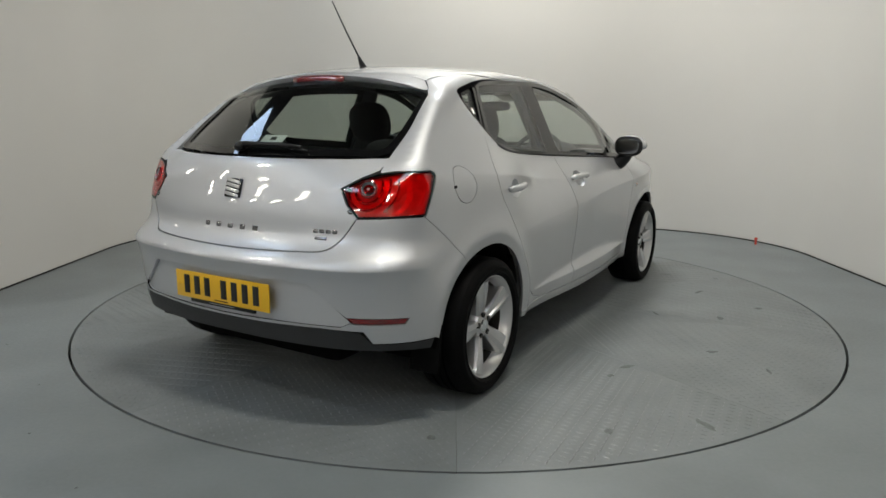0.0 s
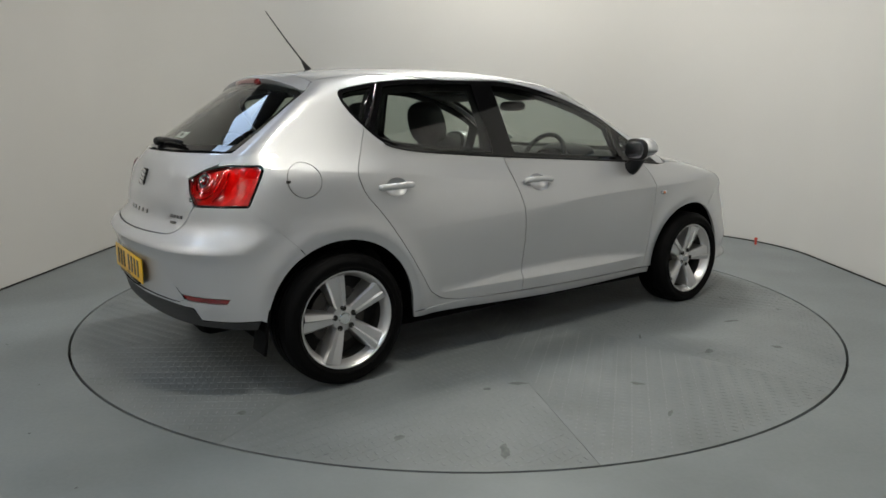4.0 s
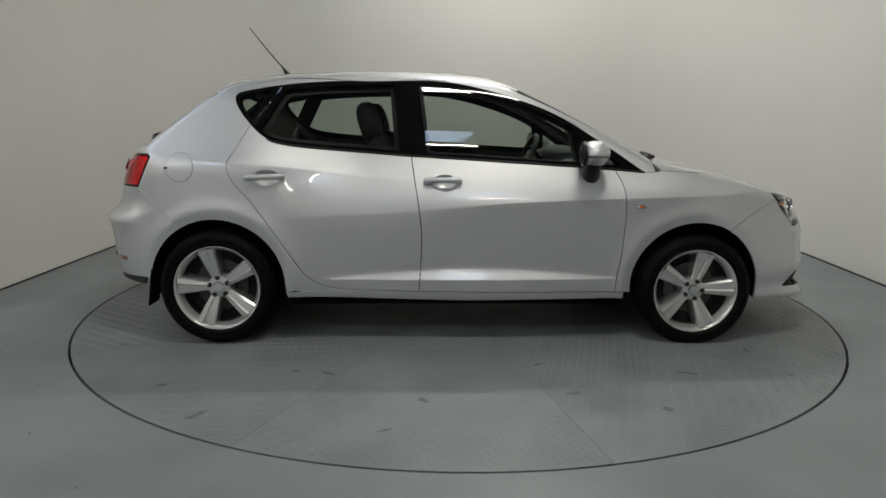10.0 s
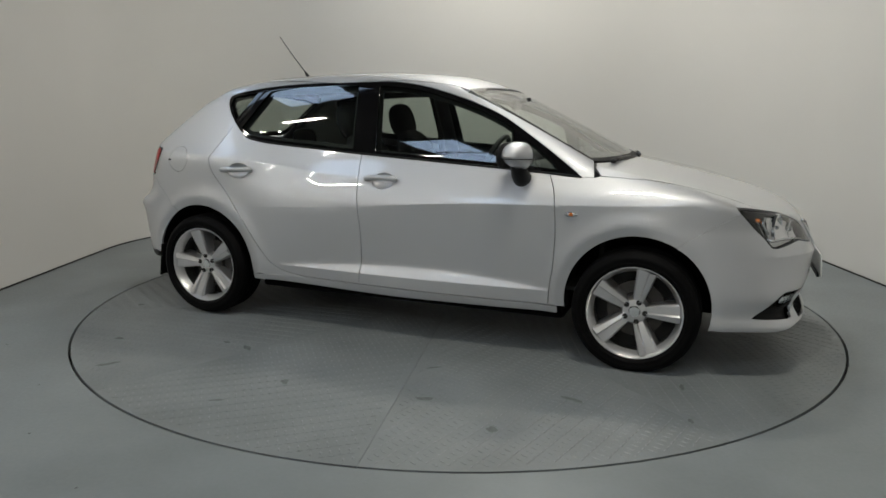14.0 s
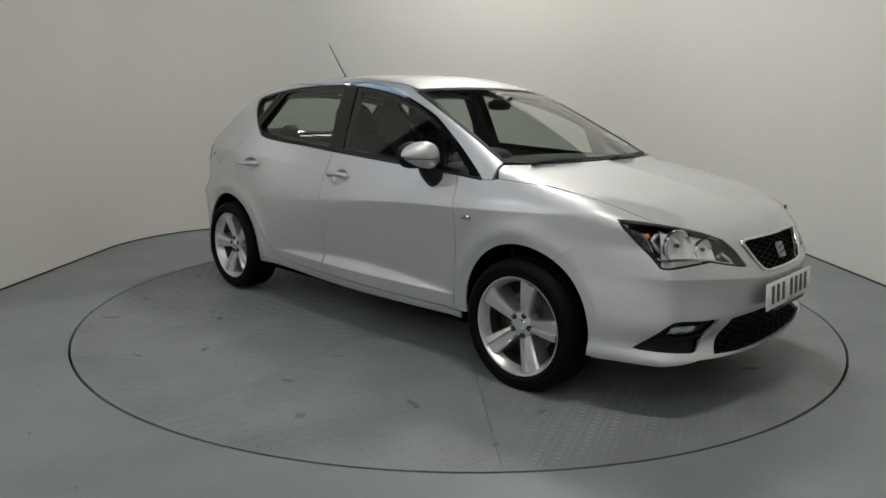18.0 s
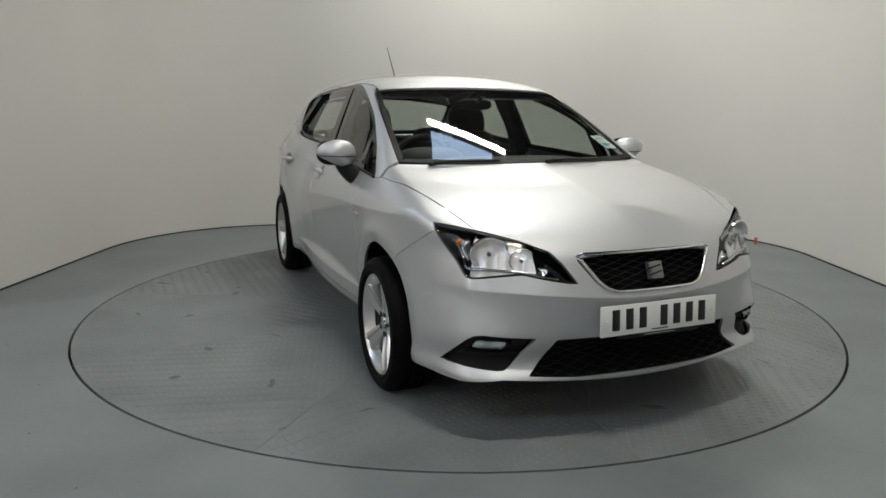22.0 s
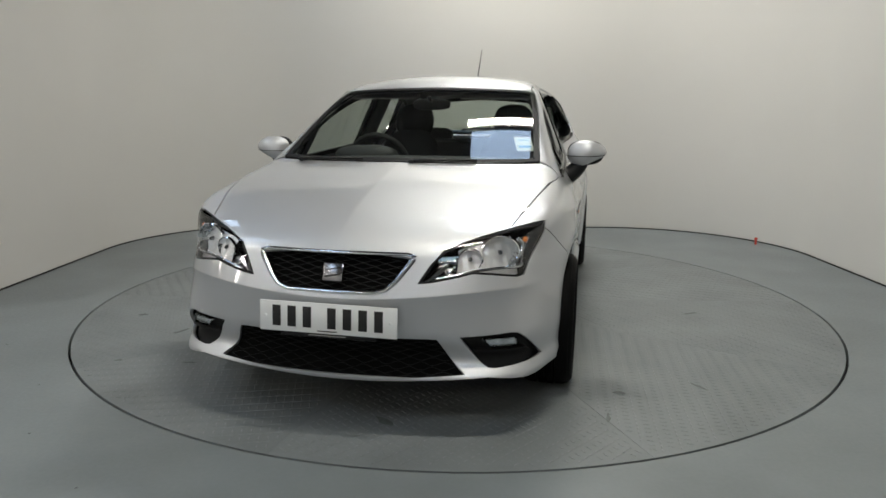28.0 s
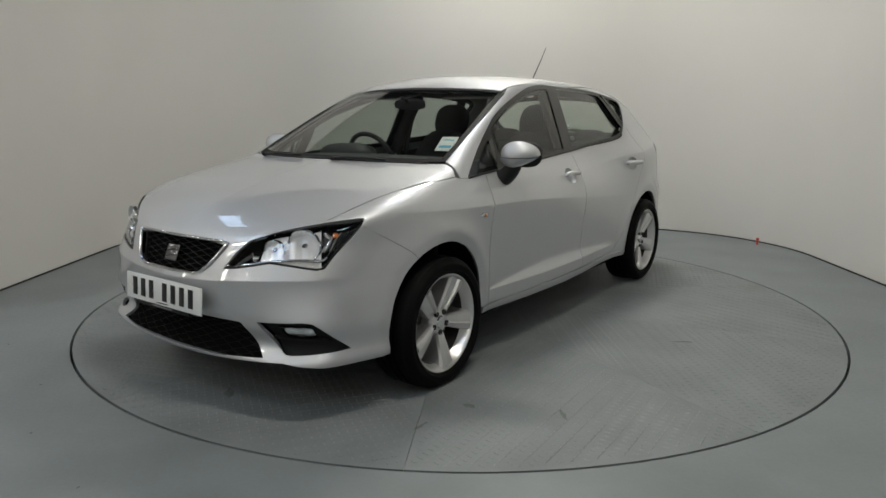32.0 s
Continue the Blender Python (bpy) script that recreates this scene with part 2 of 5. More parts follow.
def part(name, me, parent, label="", m=None):
    ob = new(name, me)
    ob.parent = parent
    if m is not None:
        ob.matrix_basis = m
    return tagged(ob, label)


def finish(name, bm, mat, bevel=0.0, smooth=True):
    if bevel:
        bmesh.ops.bevel(bm, geom=[e for e in bm.edges if e.is_manifold and e.calc_face_angle(0) > 0.5], offset=bevel, segments=2, affect="EDGES", profile=0.5)
    me = bpy.data.meshes.new(name)
    bm.to_mesh(me)
    bm.free()
    me.materials.append(mat)
    if smooth:
        me.shade_smooth()
        me.set_sharp_from_angle(angle=radians(38))
    return me


def box(name, size, mat, bevel=0.004, taper=(1, 1), m=None):
    """A block with rounded edges; taper narrows its top."""
    bm = bmesh.new()
    bmesh.ops.create_cube(bm, size=1)
    for v in bm.verts:
        k = taper if v.co.z > 0 else (1, 1)
        v.co = Vector((v.co.x * size[0] * k[0], v.co.y * size[1] * k[1], v.co.z * size[2]))
    if m is not None:
        bm.transform(m)
    return finish(name, bm, mat, min(bevel, min(size) * 0.45))


def lathe(name, prof, mat, seg=48, smooth=True, lo=0.0, hi=360.0):
    """A shape turned about the y axis: prof gives (radius, y) pairs."""
    full = hi - lo >= 360
    n = seg if full else seg + 1
    verts = [(r * math.cos(radians(lo + (hi - lo) * i / seg)), y, r * math.sin(radians(lo + (hi - lo) * i / seg))) for i in range(n) for r, y in prof]
    k = len(prof)
    faces = [(i * k + j, i * k + j + 1, ((i + 1) % n) * k + j + 1, ((i + 1) % n) * k + j) for i in range(seg) for j in range(k - 1)]
    bm = bmesh.new()
    vs = [bm.verts.new(v) for v in verts]
    for f in faces:
        try:
            bm.faces.new([vs[i] for i in f])
        except ValueError:
            pass
    bmesh.ops.remove_doubles(bm, verts=bm.verts, dist=1e-6)
    bmesh.ops.recalc_face_normals(bm, faces=bm.faces)
    return finish(name, bm, mat, 0, smooth)


def tube(name, pts, radius, mat, seg=10, closed=False):
    """A round bar along points; radius may be a list."""
    pts = [Vector(p) for p in pts]
    n = len(pts)
    rad = radius if isinstance(radius, (list, tuple)) else [radius] * n
    verts, faces = [], []
    for i, p in enumerate(pts):
        a, b = pts[(i - 1) % n if closed else max(i - 1, 0)], pts[(i + 1) % n if closed else min(i + 1, n - 1)]
        q = (b - a).to_track_quat("Z", "Y")
        verts += [p + q @ Vector((math.cos(2 * math.pi * j / seg), math.sin(2 * math.pi * j / seg), 0)) * rad[i] for j in range(seg)]
    for i in range(n if closed else n - 1):
        for j in range(seg):
            faces.append((i * seg + j, i * seg + (j + 1) % seg, ((i + 1) % n) * seg + (j + 1) % seg, ((i + 1) % n) * seg + j))
    if not closed:
        faces += [tuple(range(seg))[::-1], tuple(range((n - 1) * seg, n * seg))]
    return mesh_of(name, verts, faces, mat, True)


def blob(name, size, mat, power=3.0, seg=20, warp=None):
    """A cushion-like rounded block (a superellipsoid)."""
    verts, faces = [], []
    rings = seg // 2 + 1
    e = 2.0 / power
    sg = lambda v: math.copysign(abs(v) ** e, v)
    for i in range(rings):
        la = -math.pi / 2 + math.pi * i / (rings - 1)
        for j in range(seg):
            lo = 2 * math.pi * j / seg
            v = Vector((sg(math.cos(la)) * sg(math.cos(lo)) * size[0] / 2, sg(math.cos(la)) * sg(math.sin(lo)) * size[1] / 2, sg(math.sin(la)) * size[2] / 2))
            verts.append(warp(v) if warp else v)
    for i in range(rings - 1):
        for j in range(seg):
            faces.append((i * seg + j, i * seg + (j + 1) % seg, (i + 1) * seg + (j + 1) % seg, (i + 1) * seg + j))
    bm = bmesh.new()
    vs = [bm.verts.new(v) for v in verts]
    for f in faces:
        bm.faces.new([vs[i] for i in f])
    bmesh.ops.remove_doubles(bm, verts=bm.verts, dist=1e-5)
    return finish(name, bm, mat)


from mathutils.geometry import delaunay_2d_cdt


class Slant:
    """A chart of one flank of the car, looked at from the side and e degrees above: (x, v)."""
    def __init__(self, e):
        self.c, self.s = math.cos(radians(e)), math.sin(radians(e))

    def rays(self, uv):
        o = np.stack([uv[:, 0], uv[:, 1] * self.s, uv[:, 1] * self.c], -1)
        low = np.maximum(0.12 - o[:, 2], 0) / max(self.s, 0.2)
        o[:, 1] -= low * self.c
        o[:, 2] += low * self.s
        return o, np.tile((0.0, -self.c, self.s), (len(uv), 1))

    def xz(self, *pts):
        """Chart points from (x, z) pairs on the right flank."""
        p = np.array(pts, float)
        q, _ = shoot(np.stack([p[:, 0], 0 * p[:, 0], p[:, 1]], -1), np.tile((0.0, -1.0, 0.0), (len(p), 1)))
        return np.stack([p[:, 0], q[:, 1] * self.s + p[:, 1] * self.c], -1)

    def xyz(self, *pts):
        p = np.array(pts, float)
        return np.stack([p[:, 0], p[:, 1] * self.s + p[:, 2] * self.c], -1)


class Round:
    """A chart round the car's nose or tail: (angle times 0.75 m from the middle line, z). way: 1 at the nose, -1 at the tail."""
    def __init__(self, way):
        self.way, self.cx = way, 1.25 * way

    def rays(self, uv):
        a = uv[:, 0] / 0.75
        o = np.stack([np.full(len(uv), self.cx), np.zeros(len(uv)), uv[:, 1]], -1)
        return o, np.stack([self.way * np.cos(a), np.sin(a), np.zeros(len(uv))], -1)

    def xyz(self, *pts):
        p = np.array(pts, float)
        return np.stack([np.arctan2(p[:, 1], self.way * (p[:, 0] - self.cx)) * 0.75, p[:, 2]], -1)

    def yz(self, *pts):
        """Chart points from (y, z) pairs, by the body's own surface."""
        p = np.array(pts, float)
        o = np.stack([np.full(len(p), 1.0 * self.way), p[:, 0], p[:, 1]], -1)
        q, _ = shoot(o, np.tile((float(self.way), 0.0, 0.0), (len(p), 1)))
        return self.xyz(*q)


class Above:
    """A chart seen from above: (x, y)."""
    def rays(self, uv):
        o = np.stack([uv[:, 0], uv[:, 1], np.full(len(uv), 0.6)], -1)
        return o, np.tile((0.0, 0.0, 1.0), (len(uv), 1))

    def xyz(self, *pts):
        return np.array(pts, float)[:, :2]


def run(pts, n=6):
    """A smooth open curve through the points."""
    p = np.array(pts, float)
    if len(p) < 3:
        return p
    e = np.vstack([2 * p[0] - p[1], p, 2 * p[-1] - p[-2]])
    out = []
    for i in range(len(p) - 1):
        a, b, c, d = e[i:i + 4]
        for k in range(n):
            t = k / n
            out.append(0.5 * (2 * b + (c - a) * t + (2 * a - 5 * b + 4 * c - d) * t * t + (3 * b - a - 3 * c + d) * t**3))
    return np.array(out + [p[-1]])


def ring(*runs):
    """A closed outline from runs laid end to end, evenly dense."""
    p = np.vstack(runs)
    keep = [p[0]]
    for q in p[1:]:
        if np.linalg.norm(q - keep[-1]) > 0.002:
            keep.append(q)
    if np.linalg.norm(keep[0] - keep[-1]) < 0.002:
        keep.pop()
    out = []
    for i, a in enumerate(keep):
        b = keep[(i + 1) % len(keep)]
        n = max(1, int(np.linalg.norm(b - a) / 0.02))
        out += [a + (b - a) * k / n for k in range(n)]
    return np.array(out)


def area(p):
    return 0.5 * np.sum(p[:, 0] * np.roll(p[:, 1], -1) - np.roll(p[:, 0], -1) * p[:, 1])


def inset(p, d):
    """The outline drawn in by d."""
    if area(p) < 0:
        p = p[::-1]
    t = np.roll(p, -1, 0) - np.roll(p, 1, 0)
    t /= np.maximum(np.linalg.norm(t, axis=1), 1e-9)[:, None]
    return p + np.stack([-t[:, 1], t[:, 0]], -1) * d


def inside(p, q):
    x, y = q[:, 0], q[:, 1]
    res = np.zeros(len(q), bool)
    a, b = p, np.roll(p, -1, 0)
    for (ax, ay), (bx, by) in zip(a, b):
        if ay != by:
            res ^= ((ay > y) != (by > y)) & (x < (bx - ax) * (y - ay) / (by - ay) + ax)
    return res


def both(uv):
    """An outline's other half, mirrored across the middle line and run backwards (second chart axis or first, by the chart)."""
    return uv[::-1] * np.array([1, -1])


def panel(name, chart, outline, mat, parent=None, gap=0.0015, depth=0.014, off=0.0, fine=0.03, holes=(), flip=False, label="", bulge=None, lines=(), sheet=None):
    """One piece of the car's skin: the outline filled with a fine net and laid on the body, its rim turned inward."""
    loops = [inset(np.asarray(outline), gap)] + [inset(np.asarray(h), -gap) for h in holes]
    lo, hi = loops[0].min(0), loops[0].max(0)
    gx, gy = np.meshgrid(np.arange(lo[0], hi[0], fine), np.arange(lo[1], hi[1], fine))
    g = np.stack([gx.ravel(), gy.ravel()], -1)
    ok = inside(loops[0], g)
    for h in loops[1:]:
        ok &= ~inside(h, g)
    rim = np.vstack(loops)
    g = g[ok]
    folds, near = [], [rim]
    for l in lines:
        l = np.asarray(l)
        good = inside(inset(loops[0], 0.004), l)
        for h in loops[1:]:
            good &= ~inside(inset(h, -0.004), l)
        folds.append((l, good))
        near.append(l[good])
    if len(g):
        g = g[np.min(np.linalg.norm(g[:, None] - np.vstack(near)[None], axis=2), axis=1) > fine * 0.45]
    edges, at = [], 0
    for l in loops:
        edges += [(at + i, at + (i + 1) % len(l)) for i in range(len(l))]
        at += len(l)
    stock = [rim]
    for l, good in folds:
        edges += [(at + i, at + i + 1) for i in range(len(l) - 1) if good[i] and good[i + 1]]
        stock.append(np.where(good[:, None], l, loops[0][0]))
        at += len(l)
    pts = np.vstack(stock + [g])
    vs, es, fs, ov, oe, of = delaunay_2d_cdt([Vector(q) for q in pts], edges, [], 0, 1e-7)
    vs = np.array([(v[0], v[1]) for v in vs])
    fs = np.array(fs)
    mid = vs[fs].mean(1)
    keep = inside(loops[0], mid)
    for h in loops[1:]:
        keep &= ~inside(h, mid)
    fs = fs[keep]
    q, n = shoot(*chart.rays(vs))
    if sheet is not None:
        q, n = sheet(q)
    d = off + (bulge(vs) if bulge is not None else 0)
    q = q + n * (np.broadcast_to(d, (len(q),))[:, None])
    fn = np.cross(q[fs[:, 1]] - q[fs[:, 0]], q[fs[:, 2]] - q[fs[:, 0]])
    bad = np.einsum("ij,ij->i", fn, n[fs[:, 0]]) < 0
    fs[bad] = fs[bad][:, ::-1]
    if bulge is not None:
        fn[bad] *= -1
        n = np.zeros_like(q)
        for i in range(3):
            np.add.at(n, fs[:, i], fn)
        n /= np.maximum(np.linalg.norm(n, axis=1), 1e-12)[:, None]
    count = {}
    for f in fs:
        for i in range(3):
            a, b = int(f[i]), int(f[(i + 1) % 3])
            count[(a, b)] = 1
    verts, norms, faces = list(q), list(n), [tuple(f) for f in fs]
    if depth:
        for a, b in [k for k in count if (k[1], k[0]) not in count]:
            w = np.cross(q[b] - q[a], n[a])
            w = w / max(np.linalg.norm(w), 1e-9)
            k = len(verts)
            verts += [q[a], q[b], q[b] - n[b] * depth, q[a] - n[a] * depth]
            norms += [w] * 4
            faces.append((k + 1, k, k + 3, k + 2))
    verts, norms = np.array(verts), np.array(norms)
    if flip:
        verts, norms = verts * (1, -1, 1), norms * (1, -1, 1)
        faces = [f[::-1] for f in faces]
    me = mesh_of(name, verts, faces, mat, True, norms)
    return part(name, me, parent, label) if parent is not None else me


def pane_sheet(chart, outline, axis):
    """One even curved sheet of glass through the outline's area: axis 1 for a flank, 2 for a screen."""
    p = inset(np.asarray(outline), 0.03)
    lo, hi = p.min(0), p.max(0)
    gx, gy = np.meshgrid(np.linspace(lo[0], hi[0], 40), np.linspace(lo[1], hi[1], 24))
    g = np.stack([gx.ravel(), gy.ravel()], -1)
    q, _ = shoot(*chart.rays(g[inside(p, g)]))

    def terms(q):
        x, s = q[:, 0], (q[:, 2] - 1.1 if axis == 1 else q[:, 1] ** 2)
        one = np.ones_like(x)
        return np.stack([one, x, s, x * x, x * s, s * s], -1), np.stack([0 * x, one, 0 * x, 2 * x, s, 0 * x], -1), np.stack([0 * x, 0 * x, one, 0 * x, x, 2 * s], -1)
    c = np.linalg.lstsq(terms(q)[0], q[:, axis], rcond=None)[0]

    def lay(q):
        f, fx, fs = (k @ c for k in terms(q))
        q = q.copy()
        q[:, axis] = f
        # a side pane bows a little more than the panels round it
        x, up = q[:, 0], q[:, 2] - 1.1
        n = np.stack([fx + 0.059 + 0.187 * x - 0.023 * x**2, -np.ones_like(fx), fs + 0.640 * up + 0.122 * x], -1) if axis == 1 else np.stack([-fx, -fs * 2 * q[:, 1], np.ones_like(fx)], -1)
        return q, n / np.linalg.norm(n, axis=1)[:, None]
    return lay


def touch(chart, uv):
    """Body points and normals under chart points."""
    return shoot(*chart.rays(np.asarray(uv, float)))


# ---- the studio: a curved white wall round a turntable ----
HALL, WALL_TOP = CEILING, 3.3


def wall_plan(inner=0.0):
    """The wall's foot, from the open end on one side round the back to the other."""
    w, b, r = 3.05 + inner, 2.95 + inner, 1.45
    pts = [(-w, -3.6 + 0.5 * i) for i in range(12)]
    pts = [p for p in pts if p[1] < b - r - inner - 0.1]
    for i in range(33):
        a = math.pi - math.pi / 2 * i / 32
        pts.append((-w + r + inner + (r + inner) * math.cos(a), b - r - inner + (r + inner) * math.sin(a)))
    return [p for p in pts if p[1] > -0.7] + [(-x, y) for x, y in reversed(pts)]


def build_wall():
    a, b = wall_plan(), wall_plan(0.12)
    n = len(a)
    verts = [(x, y, z) for x, y in a for z in (0, WALL_TOP)] + [(x, y, z) for x, y in b for z in (0, WALL_TOP)]
    faces = []
    for i in range(n - 1):
        faces += [(2 * i, 2 * i + 2, 2 * i + 3, 2 * i + 1), (2 * n + 2 * i + 1, 2 * n + 2 * i + 3, 2 * n + 2 * i + 2, 2 * n + 2 * i), (2 * i + 1, 2 * i + 3, 2 * n + 2 * i + 3, 2 * n + 2 * i + 1)]
    faces += [(0, 1, 2 * n + 1, 2 * n), (2 * n - 2, 4 * n - 2, 4 * n - 1, 2 * n - 1)]
    ob = new("wall_curved", mesh_of("wall_curved", verts, faces, WALL, True))
    ob.data.set_sharp_from_angle(angle=radians(40))
    tagged(ob, "smooth off-white curved studio wall behind the turntable", "wall", kind="structure")
    foot = [(x, y, 0.004) for x, y in wall_plan(-0.006)]
    ob = new("baseboard", tube("baseboard", foot, 0.007, SEAM, 6))
    tagged(ob, "thin dark joint where the wall meets the floor", "skirting", kind="structure")
    # unseen hall walls, added; the white end behind the camera bounces fill forward
    verts = [(x, y, z) for x, y in ((-17, -11.3), (11, -11.3), (11, 5), (-17, 5)) for z in (0, HALL)]
    ob = new("wall_hall", mesh_of("wall_hall", verts, [(0, 1, 3, 2), (2, 3, 5, 4), (4, 5, 7, 6), (6, 7, 1, 0)], HALLWALL))
    tagged(ob, "unseen white hall wall, added to bounce light onto the car", "wall", kind="structure")


def build_floor():
    n, r = 128, 2.22
    ring_in = [(r * math.cos(2 * math.pi * i / n), r * math.sin(2 * math.pi * i / n), 0) for i in range(n)]
    ring_out = [(22 * math.cos(2 * math.pi * i / n), 22 * math.sin(2 * math.pi * i / n), 0) for i in range(n)]
    low = [(x, y, -0.05) for x, y, z in ring_in]
    faces = [(i, n + i, n + (i + 1) % n, (i + 1) % n) for i in range(n)] + [(2 * n + i, i, (i + 1) % n, 2 * n + (i + 1) % n) for i in range(n)]
    ob = new("floor", mesh_of("floor", ring_in + ring_out + low, faces, FLOOR))
    tagged(ob, "grey painted concrete floor with light scuffs", "floor", kind="structure")
    ob = new("floor_pit", mesh_of("floor_pit", [(x * 1.02, y * 1.02, -0.045) for x, y, z in ring_in], [tuple(range(n))], SEAM))
    tagged(ob, "dark pit under the turntable rim", "floor", kind="structure")


def build_ceiling():
    verts = [(x, y, z) for z in (HALL, HALL + 0.1) for x, y in ((-18, -16), (12, -16), (12, 6), (-18, 6))]
    ob = new("ceiling", mesh_of("ceiling", verts, [(0, 1, 2, 3), (7, 6, 5, 4), (0, 4, 5, 1), (1, 5, 6, 2), (2, 6, 7, 3), (3, 7, 4, 0)], CEIL))
    tagged(ob, "dark grey metal hall ceiling", "ceiling", kind="structure")


build_wall()
build_floor()
build_ceiling()


def tube_light(x, y, length, far=False):
    """A fitting under the roof: open tubes in a tray near by, a lit diffuser on those farther off."""
    ob = tagged(new("tube_light"), "lit white fluorescent fitting under the hall roof", "ceiling light", "tube lights in the hall")
    ob.matrix_basis = pose(x, y, CEILING)
    part("tray", box("tray", (length + 0.08, 0.23, 0.05), WALL, 0.006), ob, m=pose(0, 0, -0.045))
    if far:
        part("diffuser", box("diffuser", (length, 0.19, 0.03), DIFFUSER, 0.008), ob, "lit white diffuser", pose(0, 0, -0.086))
        return
    for sy in (-0.053, 0.053):
        part("tube", tube("tube", [(-length / 2, 0, 0), (length / 2, 0, 0)], 0.013, TUBE, 10), ob, "lit white tube", pose(0, sy, -0.084))


def skylight(x, y0, y1, w):
    ob = tagged(new("skylight"), "long blue-white daylight strip in the hall roof with dark bars", "skylight", "skylights in the roof")
    ob.matrix_basis = pose(x, (y0 + y1) / 2, CEILING - 0.02)
    n = round((y1 - y0) / 1.15)
    step_y = (y1 - y0) / n
    pane = box("pane", (w, step_y - 0.012, 0.012), SKYPANE, 0.002)
    bar = box("bar", (w + 0.08, 0.05, 0.06), STEEL, 0.004)
    for i in range(n):
        part("pane", pane, ob, m=pose(0, -(y1 - y0) / 2 + step_y * (i + 0.5), 0))
    for i in range(n + 1):
        part("bar", bar, ob, m=pose(0, -(y1 - y0) / 2 + step_y * i, -0.03))


for lx, ly, length, power in TUBES:
    tube_light(lx, ly, length)
for lx, ly, length in FAR_TUBES:
    tube_light(lx, ly, length, True)
for lx, y0, y1, wide in ((0.55, 0.45, 1.62, 0.95), (0.50, -5.72, -4.68, 1.1), (-3.8, -7.2, -4.6, 1.2), (-4.2, -1.75, -0.9, 1.5), (-4.4, 0.7, 2.33, 1.5)):
    skylight(lx, y0, y1, wide)

turntable = tagged(new("turntable"), "round grey steel turntable of tread plates, flush with the floor", "turntable")


def build_turntable():
    r, gap, ang = 2.207, 0.0009, 36
    n = 18
    verts, faces = [], []
    for k in range(2):
        z = 0 if k == 0 else -0.03
        verts += [(0.30 * math.cos(radians(a)), 0.30 * math.sin(radians(a)), z) for a in np.linspace(-18, 18, n + 1)]
        verts += [(r * math.cos(radians(a)), r * math.sin(radians(a)), z) for a in np.linspace(-18, 18, n + 1)]
    m = n + 1
    faces = [(i, m + i, m + i + 1, i + 1) for i in range(n)]
    for i in range(n):
        faces.append((m + i, 3 * m + i, 3 * m + i + 1, m + i + 1))
    faces += [(0, 2 * m, 3 * m, m), (n, m + n, 3 * m + n, 2 * m + n)]
    shift = []
    for x, y, z in verts:
        a = math.atan2(y, x)
        shift.append((x, y - math.copysign(gap, a) if abs(abs(math.degrees(a)) - 18) < 0.01 else y, z))
    plate = mesh_of("plate", shift, faces, DISC)
    # raised lozenges in two directions, as on rolled tread plate
    sv, sf = [], []
    pitch = 0.0245
    t18 = math.tan(radians(18))
    for i in range(14, 91):
        for j in range(-32, 33):
            x, y = i * pitch, j * pitch
            if abs(y) > x * t18 - 0.03 or math.hypot(x, y) > r - 0.03 or x < 0.34:
                continue
            if (i + j) % 2:
                continue
            a = radians(45 if ((i + j) // 2) % 2 else -45)
            c, s = math.cos(a), math.sin(a)
            k = len(sv)
            for u, v, z in ((-0.0155, 0, 0.0002), (0, -0.0055, 0.0002), (0.0155, 0, 0.0002), (0, 0.0055, 0.0002), (-0.007, 0, 0.0021), (0.007, 0, 0.0021)):
                sv.append((x + c * u - s * v, y + s * u + c * v, z))
            sf += [(k, k + 1, k + 5, k + 4), (k + 1, k + 2, k + 5), (k + 2, k + 3, k + 4, k + 5), (k + 3, k, k + 4)]
    studs = mesh_of("tread_studs", sv, sf, STUD)
    for i in range(10):
        p = part("plate", plate, turntable, m=pose(0, 0, 0, 0, 0, 12 + 36 * i))
        tagged(part("tread_studs", studs, p), kind="stuff")
    part("hub_plate", lathe("hub_plate", [(0.0, 0.0), (0.297, 0.0), (0.297, -0.03)], DISC, 48), turntable, m=pose(0, 0, 0, 90))


build_turntable()


def floor_mark(name, x, y, size, rz, where, label):
    """A scuff of dirt or rubber: a thin ragged skin."""
    rnd = random.Random(int((x + 9) * 1000 + (y + 9) * 10))
    n = 14
    verts = [(math.cos(2 * math.pi * i / n) * size[0] * rnd.uniform(0.5, 1), math.sin(2 * math.pi * i / n) * size[1] * rnd.uniform(0.4, 1), 0) for i in range(n)]
    me = mesh_of(name, verts, [tuple(range(n))], SCUFF)
    if where is not None:
        return part(name, me, where, label, pose(x, y, 0.0021, 0, 0, rz))
    ob = new(name, me)
    ob.matrix_basis = pose(x, y, 0.0021, 0, 0, rz)
    return tagged(ob, label, "floor mark", "scuffs on the floor")


rng = random.Random(5)
for mx, my in ((-0.64, -1.31), (1.02, -1.32), (-0.79, -1.28), (0.45, -1.55), (1.45, -1.0), (0.35, -1.2), (-0.2, -1.62), (-1.35, -1.45), (1.62, 0.95), (1.2, 1.35), (-1.1, -1.75), (0.0, 1.45), (0.8, -1.72), (1.85, 0.1), (-0.35, -1.9), (1.5, -1.35), (-1.75, -0.9), (1.35, 1.0)):
    floor_mark("scuff", mx, my, (rng.uniform(0.025, 0.07), rng.uniform(0.010, 0.026)), rng.uniform(0, 180), turntable, "")
